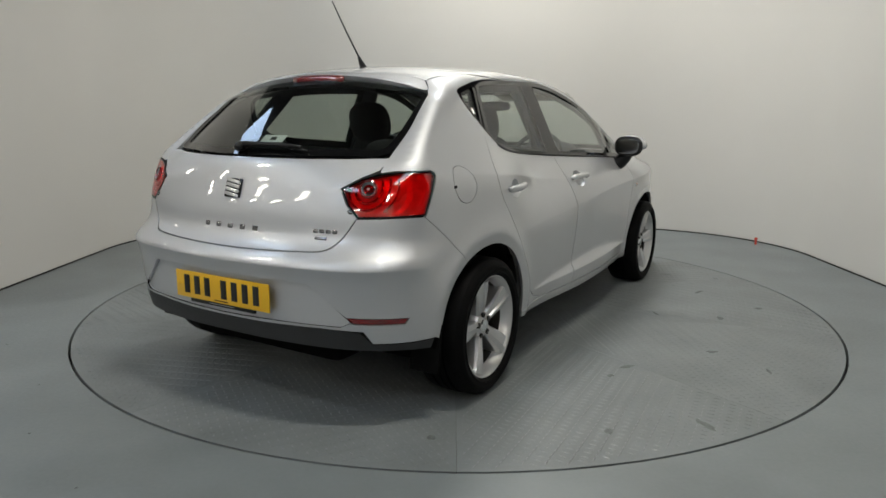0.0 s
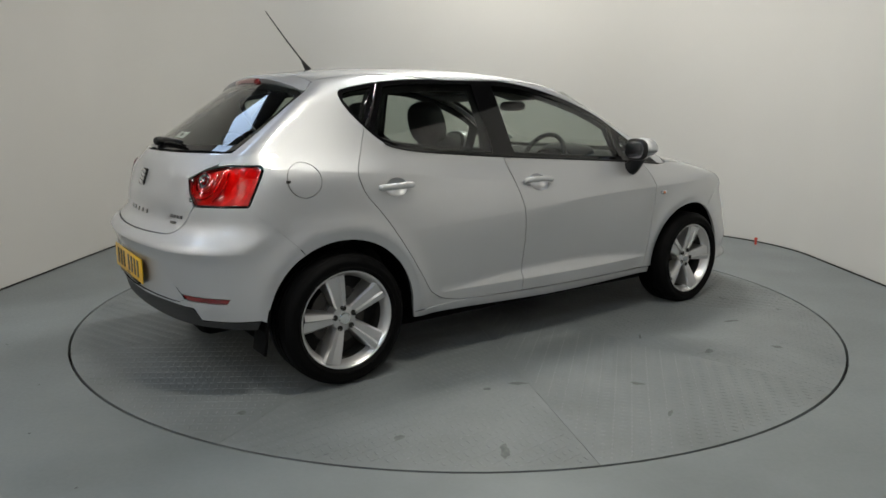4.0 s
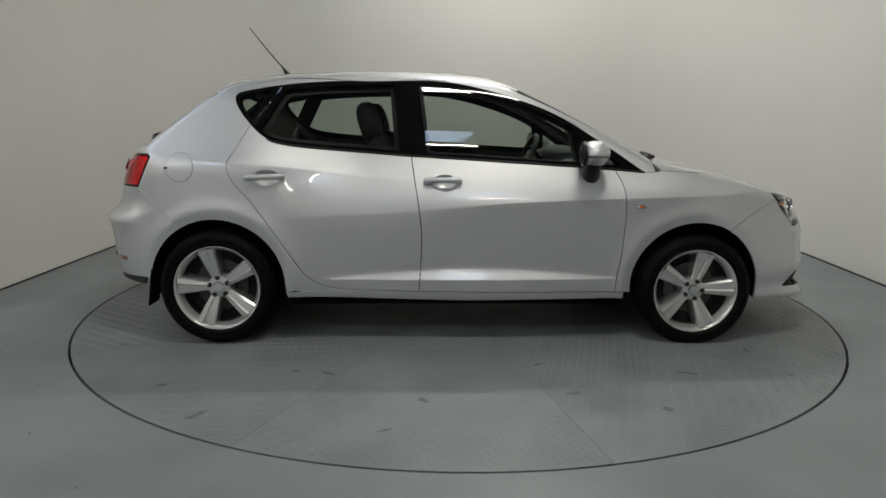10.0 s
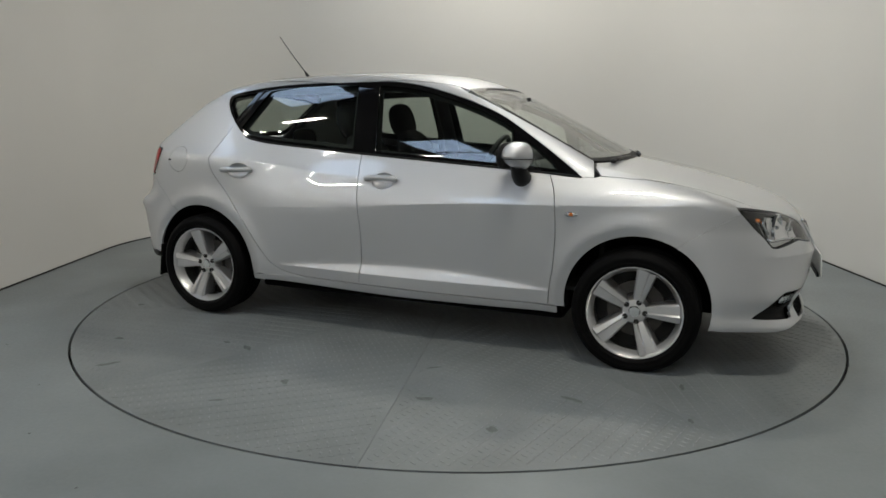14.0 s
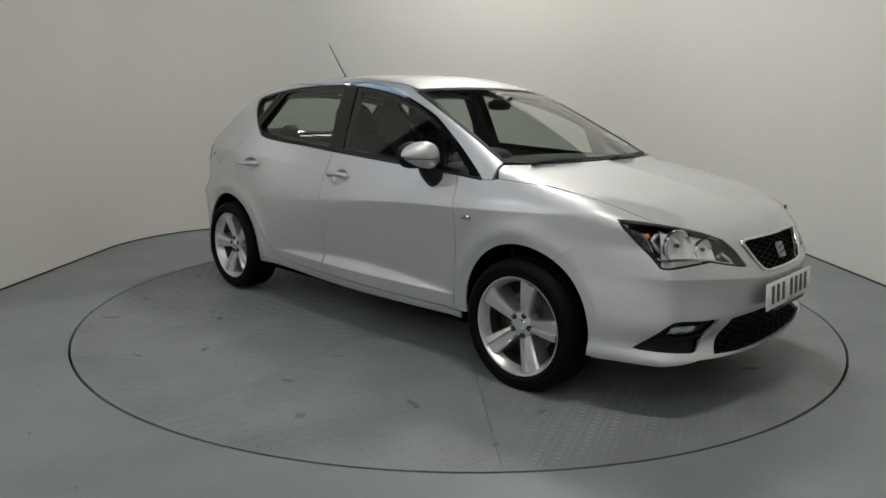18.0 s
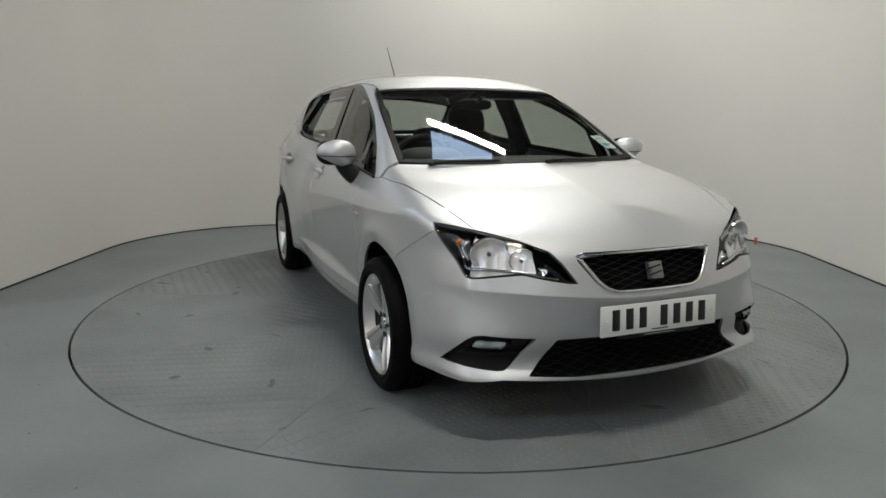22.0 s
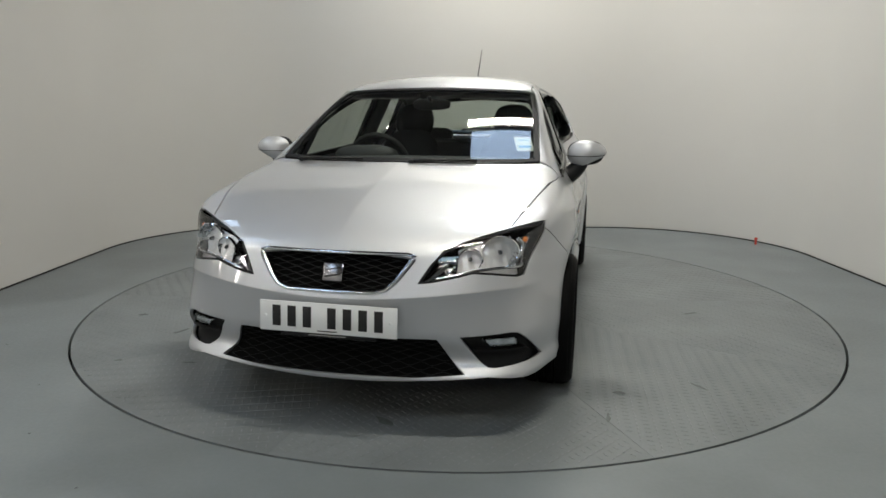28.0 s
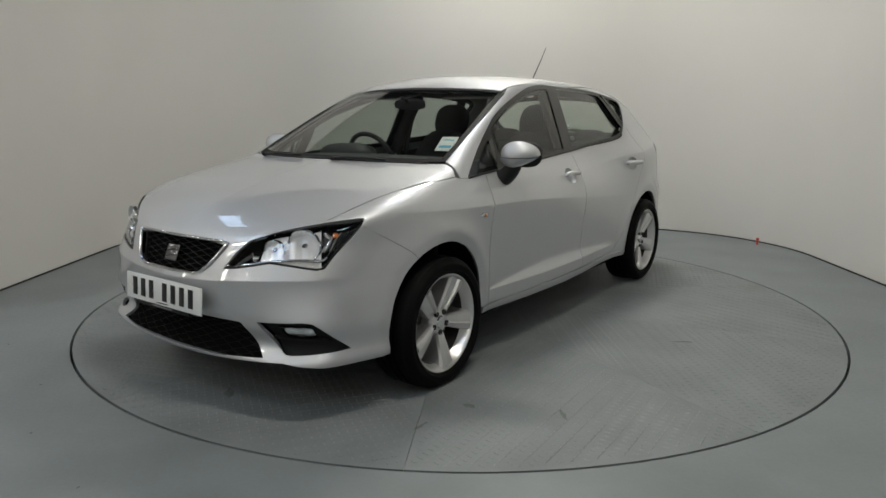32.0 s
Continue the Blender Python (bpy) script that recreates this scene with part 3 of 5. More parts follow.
for mx, my in ((-1.82, -1.52), (-1.2, -2.35), (1.47, -2.39), (1.46, -2.48), (1.95, -1.5), (-2.3, -1.0), (2.35, -1.6), (-1.58, -1.98)):
    floor_mark("scuff", mx, my, (rng.uniform(0.006, 0.016), rng.uniform(0.005, 0.010)), rng.uniform(0, 180), None, "small dark scuff on the grey painted floor")

post = tagged(new("marker_post"), "small red marker standing at the foot of the wall", "marker")
post.matrix_basis = pose(2.80, 2.04, 0)
part("stem", box("stem", (0.016, 0.016, 0.045), REDPAINT, 0.003), post, m=pose(0, 0, 0.0225))
part("head", blob("head", (0.026, 0.026, 0.026), REDPAINT), post, m=pose(0, 0, 0.055))

# ---- the car ----
car = tagged(new("car"), "silver metallic five-door hatchback parked on the turntable", "car")
FLANK, LEAN, HIGH = Slant(0), Slant(30), Slant(42)
NOSE, TAIL, TOP = Round(1), Round(-1), Above()


def arc(chart, cx, r, a0, a1, n=24):
    """Part of a wheel arch, by angles from straight forward, counted upward."""
    a = np.radians(np.linspace(a0, a1, n))
    return chart.xz(*[(cx + r * math.cos(t), HUB + r * math.sin(t)) for t in a])


# the lines that the panels share, on the right flank, as (x, z)
BELT = run([(-1.061, 1.117), (-1.003, 1.067), (-0.931, 1.030), (-0.762, 1.004), (-0.535, 0.985), (-0.306, 0.968), (-0.076, 0.955), (0.215, 0.939), (0.508, 0.922), (0.80, 0.902), (0.954, 0.889)])
SHOULDER = run([(-1.061, 1.117), (-1.114, 1.178), (-1.145, 1.234), (-1.140, 1.272), (-1.082, 1.291)])
RAIL = run([(-1.082, 1.291), (-0.940, 1.316), (-0.768, 1.335), (-0.536, 1.346), (-0.301, 1.350), (-0.123, 1.346), (0.025, 1.328), (0.173, 1.294), (0.351, 1.240), (0.527, 1.168), (0.670, 1.082), (0.813, 0.988), (0.954, 0.889)])
REAR_CUT = run([(-1.061, 1.117), (-1.120, 1.006), (-1.160, 0.93), (-1.150, 0.875), (-1.120, 0.821), (-1.036, 0.725), (-0.930, 0.575), (-0.796, 0.372), (-0.762, 0.339), (-0.712, 0.308), (-0.620, 0.286), (-0.55, 0.279)])
MID_CUT = run([(-0.243, 0.966), (-0.236, 0.902), (-0.204, 0.708), (-0.190, 0.564), (-0.194, 0.420), (-0.204, 0.274)])
FRONT_CUT = run([(0.80, 0.902), (0.832, 0.832), (0.846, 0.761), (0.852, 0.645), (0.844, 0.468), (0.828, 0.350), (0.823, 0.264)])
# bonnet edge and other lines as (x, y, z)
EDGE = [(1.745, -0.610, 0.760), (1.645, -0.634, 0.793), (1.51, -0.670, 0.835), (1.40, -0.692, 0.859), (1.24, -0.718, 0.882), (1.176, -0.735, 0.888), (1.041, -0.745, 0.896)]
SEAM_F = [(1.449, -0.820, 0.628), (1.542, -0.774, 0.685), (1.657, -0.731, 0.751)]
SEAM_R = [(-1.626, -0.753, 0.803), (-1.517, -0.797, 0.702), (-1.434, -0.820, 0.623)]
SCREEN_EDGE = [(0.990, -0.652, 0.960), (0.79, -0.632, 1.066), (0.58, -0.605, 1.17), (0.424, -0.582, 1.243), (0.305, -0.562, 1.295)]


XS = np.linspace(-0.95, 1.48, 82)
CREASES = [np.stack([XS, crease(XS) + d], -1) for d in (0.0036, -0.0036)]
XR = np.linspace(-1.60, -0.15, 70)
HAUNCH = [np.stack([XR, shoulder(XR) + d], -1) for d in (0, 0.006, -0.006)]
XL = np.linspace(-0.70, 0.82, 60)
LEDGES = [np.stack([XL, ledge(XL) + d], -1) for d in (-0.003, 0.004)] + [np.stack([XL, np.full(60, 0.335 + d)], -1) for d in (-0.004, 0, 0.004)]


def on_body(chart, pts):
    """A smooth line through points, laid on the body."""
    return touch(chart, run(chart.xyz(*pts)))[0]


def flange(chart, pts, home, flip):
    """The folded metal behind a joint between two panels."""
    q = run(chart.xyz(*pts))
    t = np.gradient(q, axis=0)
    t /= np.linalg.norm(t, axis=1)[:, None]
    side = np.stack([-t[:, 1], t[:, 0]], -1) * 0.016
    panel("joint_flange", chart, ring(q + side, (q - side)[::-1]), PAINT, home, off=-0.005, fine=0.02, depth=0, flip=flip)


def lips(chart):
    return [arc(chart, -HALF, ARCH_R + d, 178, -2, 60) for d in (0.037, 0.042)] + [arc(chart, HALF, ARCH_F + d, 182, 2, 60) for d in (0.037, 0.042)]


def belt_between(a, b):
    return BELT[(BELT[:, 0] >= a - 1e-6) & (BELT[:, 0] <= b + 1e-6)]


def rail_between(a, b):
    return RAIL[(RAIL[:, 0] >= a - 1e-6) & (RAIL[:, 0] <= b + 1e-6)]


def doors(flip):
    front = ring(FLANK.xz(*belt_between(-0.243, 0.80)), FLANK.xz(*FRONT_CUT), FLANK.xz((0.823, 0.264), (-0.204, 0.274)), FLANK.xz(*MID_CUT[::-1]))
    rear = ring(FLANK.xz(*belt_between(-1.061, -0.243)), FLANK.xz(*MID_CUT), FLANK.xz((-0.204, 0.274), (-0.55, 0.279)), FLANK.xz(*REAR_CUT[::-1]))
    out = []
    for name, line, hx, hz in (("front_door", front, -0.085, 0.834), ("rear_door", rear, -0.978, 0.859)):
        cup = ring(FLANK.xz(*[(hx + 0.062 * math.cos(t) + 0.012, hz - 0.004 + 0.040 * math.sin(t)) for t in np.linspace(0, 2 * math.pi, 28, endpoint=False)]))
        d = panel(name, FLANK, line, PAINT, car, holes=[cup], flip=flip, gap=0.0022, fine=0.024, lines=[FLANK.xz(*c) for c in CREASES + LEDGES + HAUNCH])
        panel("door_card", FLANK, inset(line, 0.03), DARKLINING, d, off=-0.05, fine=0.06, flip=flip)
        c = np.array(FLANK.xz((hx + 0.012, hz - 0.004)))[0]
        panel("handle_cup", FLANK, cup, PAINT, d, gap=-0.002, depth=0, fine=0.009, flip=flip, bulge=lambda uv, c=c: -0.028 * np.clip(1 - (((uv[:, 0] - c[0]) / 0.064) ** 2 + ((uv[:, 1] - c[1]) / 0.042) ** 2), 0, 1) ** 0.6)
        p, n = touch(FLANK, FLANK.xz((hx - 0.09, hz - 0.002), (hx - 0.07, hz), (hx, hz), (hx + 0.075, hz), (hx + 0.095, hz - 0.002)))
        lift = (0.004, 0.020, 0.030, 0.026, 0.008)
        bar = [q + m * l for q, m, l in zip(p, n, lift)]
        if flip:
            bar = [b * (1, -1, 1) for b in bar]
        me = tube("handle", run(bar, 5), [0.009, 0.0115, 0.013, 0.014, 0.0145] + [0.0145] * 11 + [0.0145, 0.014, 0.013, 0.011, 0.009], PAINT, 12)
        part("handle", me, d)
        out.append(d)
    return out


def side_frame(flip):
    """A-pillar, roof rail, C-pillar and rear wing in one pressing, round the door openings."""
    h = HIGH
    roof_line = [(0.25, -0.530), (0.0, -0.520), (-0.5, -0.515), (-1.0, -0.505), (-1.215, -0.500), (-1.255, -0.535)]
    q, _ = touch(TOP, roof_line)
    glass_r = [(-1.290, -0.565, 1.264), (-1.382, -0.575, 1.193), (-1.493, -0.591, 1.107), (-1.613, -0.592, 1.018), (-1.682, -0.597, 0.967)]
    lamp = [(-1.687, -0.604, 0.960), (-1.660, -0.659, 0.968), (-1.566, -0.742, 0.970), (-1.555, -0.755, 0.951), (-1.584, -0.763, 0.888), (-1.620, -0.757, 0.808)]
    a = math.degrees(math.asin((0.615 - HUB) / ARCH_R))
    line = ring(h.xz((0.957, 0.8885), (1.012, 0.890)), h.xyz((1.003, -0.711, 0.929), *SCREEN_EDGE), h.xyz(*q), h.xyz(*run(glass_r)), h.xyz(*on_body(TAIL, lamp[:3])), h.xyz(*on_body(TAIL, lamp[2:])),
                h.xyz(*on_body(TAIL, SEAM_R)), arc(h, -HALF, ARCH_R, 121, 8), h.xz((-0.885, 0.268), (-0.55, 0.279)), h.xz(*REAR_CUT[::-1]), h.xz(*SHOULDER), h.xz(*RAIL))
    flap = [(-1.40 + 0.072 * math.cos(t), 0.906 + 0.072 * math.sin(t)) for t in np.linspace(0, 2 * math.pi, 40, endpoint=False)]
    d = panel("side_frame", h, line, PAINT, car, flip=flip, gap=0.001, fine=0.026, holes=[] if flip else [ring(h.xz(*flap))], lines=lips(h)[:2] + [h.xz(*c) for c in HAUNCH])
    flange(TAIL, SEAM_R, d, flip)
    panel("pillar_trim", h, inset(line, 0.006), LINING, d, off=-0.035, fine=0.06, flip=flip, depth=0.0)
    if not flip:
        f = panel("fuel_flap", h, ring(h.xz(*flap)), PAINT, d, gap=0.0018, fine=0.02)
        p, n = touch(h, h.xz((-1.468, 0.902)))
        part("pull", blob("pull", (0.02, 0.006, 0.012), SEAM), f, m=Matrix.Translation(p[0] + n[0] * 0.001))


def wing(flip):
    """A front wing."""
    l = LEAN
    line = ring(l.xz(*FRONT_CUT), l.xz((0.823, 0.264), (0.868, 0.262)), arc(l, HALF, ARCH_F, 187, 76 - 16), l.xyz(*on_body(NOSE, SEAM_F)),
                l.xyz((1.657, -0.731, 0.751), (1.636, -0.727, 0.777), (1.745, -0.610, 0.760)), l.xyz(*run(EDGE)), l.xz((1.014, 0.889), (0.954, 0.888), (0.80, 0.901)))
    d = panel("front_wing", l, line, PAINT, car, flip=flip, gap=0.0018, fine=0.022, lines=[l.xz(*c) for c in CREASES] + lips(l)[2:])
    flange(NOSE, [(1.402, -0.822, 0.590), (1.424, -0.822, 0.608)] + SEAM_F, d, flip)
    p, n = touch(l, l.xz((0.926, 0.720)))
    sg = -1 if flip else 1
    m = Matrix.Translation((p[0][0], p[0][1] * sg, p[0][2]))
    ind = part("side_repeater", blob("side_repeater", (0.066, 0.020, 0.027), CLEAR, 2.6), d, m=m)
    part("reflector", blob("reflector", (0.060, 0.013, 0.022), REFLECT, 2.4), ind)
    part("bulb", blob("bulb", (0.022, 0.0185, 0.017), AMBER), ind)


def windows(flip):
    line = ring(FLANK.xz(*BELT), FLANK.xz(*RAIL[::-1]), FLANK.xz(*SHOULDER[::-1]))
    quarter = ring(FLANK.xz((-1.128, 1.232), (-1.122, 1.262), (-1.078, 1.274), (-0.968, 1.293), (-1.062, 1.137), (-1.098, 1.180)))
    rail_r = rail_between(-0.88, -0.345) - (0, 0.024)
    rear = ring(FLANK.xz((-1.012, 1.092), *(belt_between(-0.985, -0.32) + (0, 0.020))), FLANK.xz((-0.305, 0.99), (-0.338, rail_r[-1][1])), FLANK.xz(*rail_r[::-1]), FLANK.xz((-0.892, 1.296)))
    rail_f = rail_between(-0.225, 0.60) - (0, 0.026)
    front = ring(FLANK.xz((-0.162, 0.982), *(belt_between(-0.15, 0.60) + (0, 0.020))), FLANK.xz((0.615, 0.94), (0.588, rail_f[-1][1] - 0.01)), FLANK.xz(*rail_f[::-1]))
    light = ring(FLANK.xz((0.668, 0.935), (0.83, 0.922), (0.80, 0.957), (0.70, 1.028), (0.655, 1.050)))
    pane = pane_sheet(FLANK, line, 1)
    def trim_lie(q):
        n = 2 * normals(q) + pane(q)[1]
        return q, n / np.linalg.norm(n, axis=1)[:, None]
    d = panel("window_surround", FLANK, line, GLOSSY, car, sheet=trim_lie, off=-0.001, holes=[quarter, rear, front, light], fine=0.03, flip=flip, gap=0.0008, label="gloss black pillar trim and rubber window seals")
    for name, w in (("quarter_window", quarter), ("rear_window", rear), ("front_window", front), ("fixed_window", light)):
        g = panel(name, FLANK, w, GLASS, d, sheet=pane, off=-0.004, gap=-0.006, depth=0.0, flip=flip, fine=0.03)
    inner = [inset(h, d) for h, d in ((quarter, 0.012), (rear, 0.026), (front, 0.018), (light, 0.006))]
    panel("inner_seal", FLANK, inset(line, 0.004), BLACK, d, off=-0.030, holes=inner, fine=0.06, flip=flip, depth=0.0)
    strip = BELT + (0, -0.002)
    p, n = touch(FLANK, FLANK.xz(*strip[(strip[:, 0] > -0.98)]))
    if flip:
        p, n = p * (1, -1, 1), n * (1, -1, 1)
    part("waist_seal", tube("waist_seal", [a + b * 0.001 for a, b in zip(p, n)], 0.0055, BLACK, 8), d)
    p, n = touch(FLANK, FLANK.xz((-1.046, 1.118), (-0.922, 1.309)))
    if flip:
        p, n = p * (1, -1, 1), n * (1, -1, 1)
    part("divider", tube("divider", [a - b * 0.010 for a, b in zip(p, n)], 0.014, GLOSSY, 8), d)


def glazing():
    half = [(1.108, 0.0), (1.100, -0.15), (1.076, -0.342), (1.035, -0.52), (0.990, -0.645)]
    up = [(0.985, -0.648), (0.79, -0.628), (0.58, -0.601), (0.424, -0.577), (0.310, -0.557)]
    head = [(0.312, -0.545), (0.340, -0.35), (0.357, -0.15), (0.360, 0.0)]
    right = np.vstack([run(half), run(up), run(head)])
    line = ring(right, both(right))
    hole = inset(line, 0.030)
    f = panel("windscreen_border", TOP, line, PIT, car, off=-0.002, holes=[hole], fine=0.04, gap=0.002)
    panel("windscreen", TOP, line, SCREEN, f, sheet=pane_sheet(TOP, line, 2), off=-0.004, gap=0.004, fine=0.05, depth=0)
    half = [(-1.770, 0.0), (-1.754, -0.18), (-1.713, -0.34), (-1.64, -0.52), (-1.606, -0.577)]
    up = [(-1.603, -0.582), (-1.508, -0.593), (-1.42, -0.588), (-1.312, -0.577)]
    head = [(-1.285, -0.55), (-1.278, -0.50), (-1.300, -0.35), (-1.318, -0.15), (-1.322, 0.0)]
    right = np.vstack([run(half), run(up), run(head)])
    line = ring(right, both(right))
    hole = inset(line, 0.035)
    f = panel("rear_screen_border", TOP, line, BAND, car, off=-0.002, holes=[hole], fine=0.03, gap=0.002)
    panel("rear_screen", TOP, line, GLASS, f, sheet=pane_sheet(TOP, line, 2), off=-0.003, gap=0.004, fine=0.04, depth=0)


def roof_panel():
    right = np.vstack([run([(0.366, 0.0), (0.363, -0.15), (0.346, -0.35), (0.315, -0.535)]), [(0.25, -0.529)], run([(0.0, -0.519), (-0.5, -0.514), (-1.0, -0.504), (-1.215, -0.499)]), run([(-1.216, -0.49), (-1.222, -0.35), (-1.232, -0.15), (-1.234, 0.0)])])
    line = ring(right, both(right))
    d = panel("roof_panel", TOP, line, PAINT, car, gap=0.0006, fine=0.035)
    panel("headlining", TOP, inset(line, 0.02), LINING, d, off=-0.035, fine=0.08, depth=0)


def bonnet_panel():
    right = np.vstack([run([(1.120, 0.0), (1.112, -0.15), (1.088, -0.342), (1.045, -0.53), (1.004, -0.655)]), [(1.010, -0.708)], run([(p[0], p[1]) for p in EDGE[::-1]]), run([(1.746, -0.611), (1.803, -0.542), (1.858, -0.467), (1.906, -0.398), (1.950, -0.302)]), [(1.957, -0.15), (1.958, 0.0)]])
    line = ring(right, both(right))
    panel("bonnet", TOP, line, PAINT, car, gap=0.0022, fine=0.022, lines=[np.stack([np.linspace(1.13, 1.94, 40), np.full(40, d)], -1) for d in (-0.0045, 0.0045)])


HEAD = [(1.658, -0.730, 0.751), (1.638, -0.726, 0.775), (1.742, -0.613, 0.759), (1.853, -0.465, 0.726), (1.902, -0.397, 0.700), (1.945, -0.358, 0.653), (1.986, -0.314, 0.585), (1.974, -0.366, 0.591), (1.944, -0.436, 0.604), (1.913, -0.499, 0.618), (1.879, -0.561, 0.610), (1.814, -0.644, 0.595), (1.789, -0.661, 0.599), (1.753, -0.676, 0.644), (1.700, -0.708, 0.701)]
GRILLE = [(0.0, 0.687), (-0.268, 0.687), (-0.302, 0.676), (-0.240, 0.586), (-0.205, 0.556), (-0.165, 0.545), (0.0, 0.543)]
FOG = [(-0.740, 0.284), (-0.712, 0.332), (-0.682, 0.378), (-0.662, 0.394), (-0.635, 0.399), (-0.462, 0.389), (-0.492, 0.342), (-0.540, 0.282), (-0.562, 0.270), (-0.585, 0.268), (-0.665, 0.275)]
INTAKE = [(0.0, 0.381), (-0.381, 0.380), (-0.480, 0.251), (-0.26, 0.235), (0.0, 0.232)]


def mirrored(uv):
    return np.vstack([uv, uv[::-1] * (-1, 1)])


def nose_end():
    n = NOSE
    head = ring(n.xyz(*HEAD))
    head_l = head * (-1, 1)
    grille = ring(mirrored(n.yz(*GRILLE)))
    fog = ring(n.yz(*FOG))
    intake = ring(mirrored(n.yz(*INTAKE)))
    a = [math.radians(t) for t in np.linspace(60, -14, 14)]
    arch = n.xyz(*touch(FLANK, [(HALF + ARCH_F * math.cos(t), HUB + ARCH_F * math.sin(t)) for t in a])[0])
    right = np.vstack([n.yz((0.0, 0.545), (-0.165, 0.547), (-0.207, 0.558), (-0.243, 0.588), (-0.306, 0.674)), n.xyz(HEAD[4], *HEAD[5:]), n.xyz(*on_body(NOSE, SEAM_F[::-1])), arch, n.yz((-0.70, 0.222), (-0.57, 0.240), (-0.36, 0.226), (-0.15, 0.213), (0.0, 0.210))])
    line = ring(right, right[::-1] * (-1, 1))
    panel("front_bumper", n, line, PAINT, car, holes=[fog, fog * (-1, 1), intake], gap=0.0016, fine=0.02, lines=[n.yz(*[(y, 0.527 + d + 0.16 * y**2 - 0.21 * y**4) for y in np.linspace(-0.66, 0.66, 90)]) for d in (-0.0036, 0.0036)] + [n.yz(*[(y, z) for y in np.linspace(-0.70, 0.70, 90)]) for z in (0.222, 0.236, 0.248, 0.262, 0.276, 0.385, 0.412)])
    # upper grille, backed by a sheet with the opening's shade in its colour
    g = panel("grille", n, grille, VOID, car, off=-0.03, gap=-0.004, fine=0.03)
    q, m = touch(n, inset(grille, 0.006))
    part("grille_frame", tube("grille_frame", list(q + m * 0.001), 0.0075, CHROME, 8, True), g, "chrome grille surround")
    # lower intake, its backing sheet coloured as shade too
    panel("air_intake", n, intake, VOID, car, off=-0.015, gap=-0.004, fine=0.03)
    for flip in (False, True):
        panel("fog_surround", n, fog, PIT, car, off=-0.026, gap=-0.002, depth=-0.024, fine=0.02, flip=flip, label="deep black fog lamp recess")
    # headlamps
    for flip in (False, True):
        h = panel("headlight", n, head, CLEAR, car, off=-0.001, fine=0.025, depth=0.0, flip=flip, gap=0.002, label="clear headlamp with chrome reflector and black bezel")
        panel("housing", n, head, GLOSSY, h, off=-0.055, fine=0.025, depth=-0.053, flip=flip, gap=0.0025)


LAMP = [(-1.773, -0.488, 0.903), (-1.727, -0.546, 0.940), (-1.690, -0.602, 0.957), (-1.662, -0.657, 0.965), (-1.568, -0.740, 0.967), (-1.558, -0.753, 0.951), (-1.587, -0.761, 0.888), (-1.622, -0.755, 0.809), (-1.708, -0.682, 0.805), (-1.778, -0.565, 0.802), (-1.782, -0.520, 0.848)]


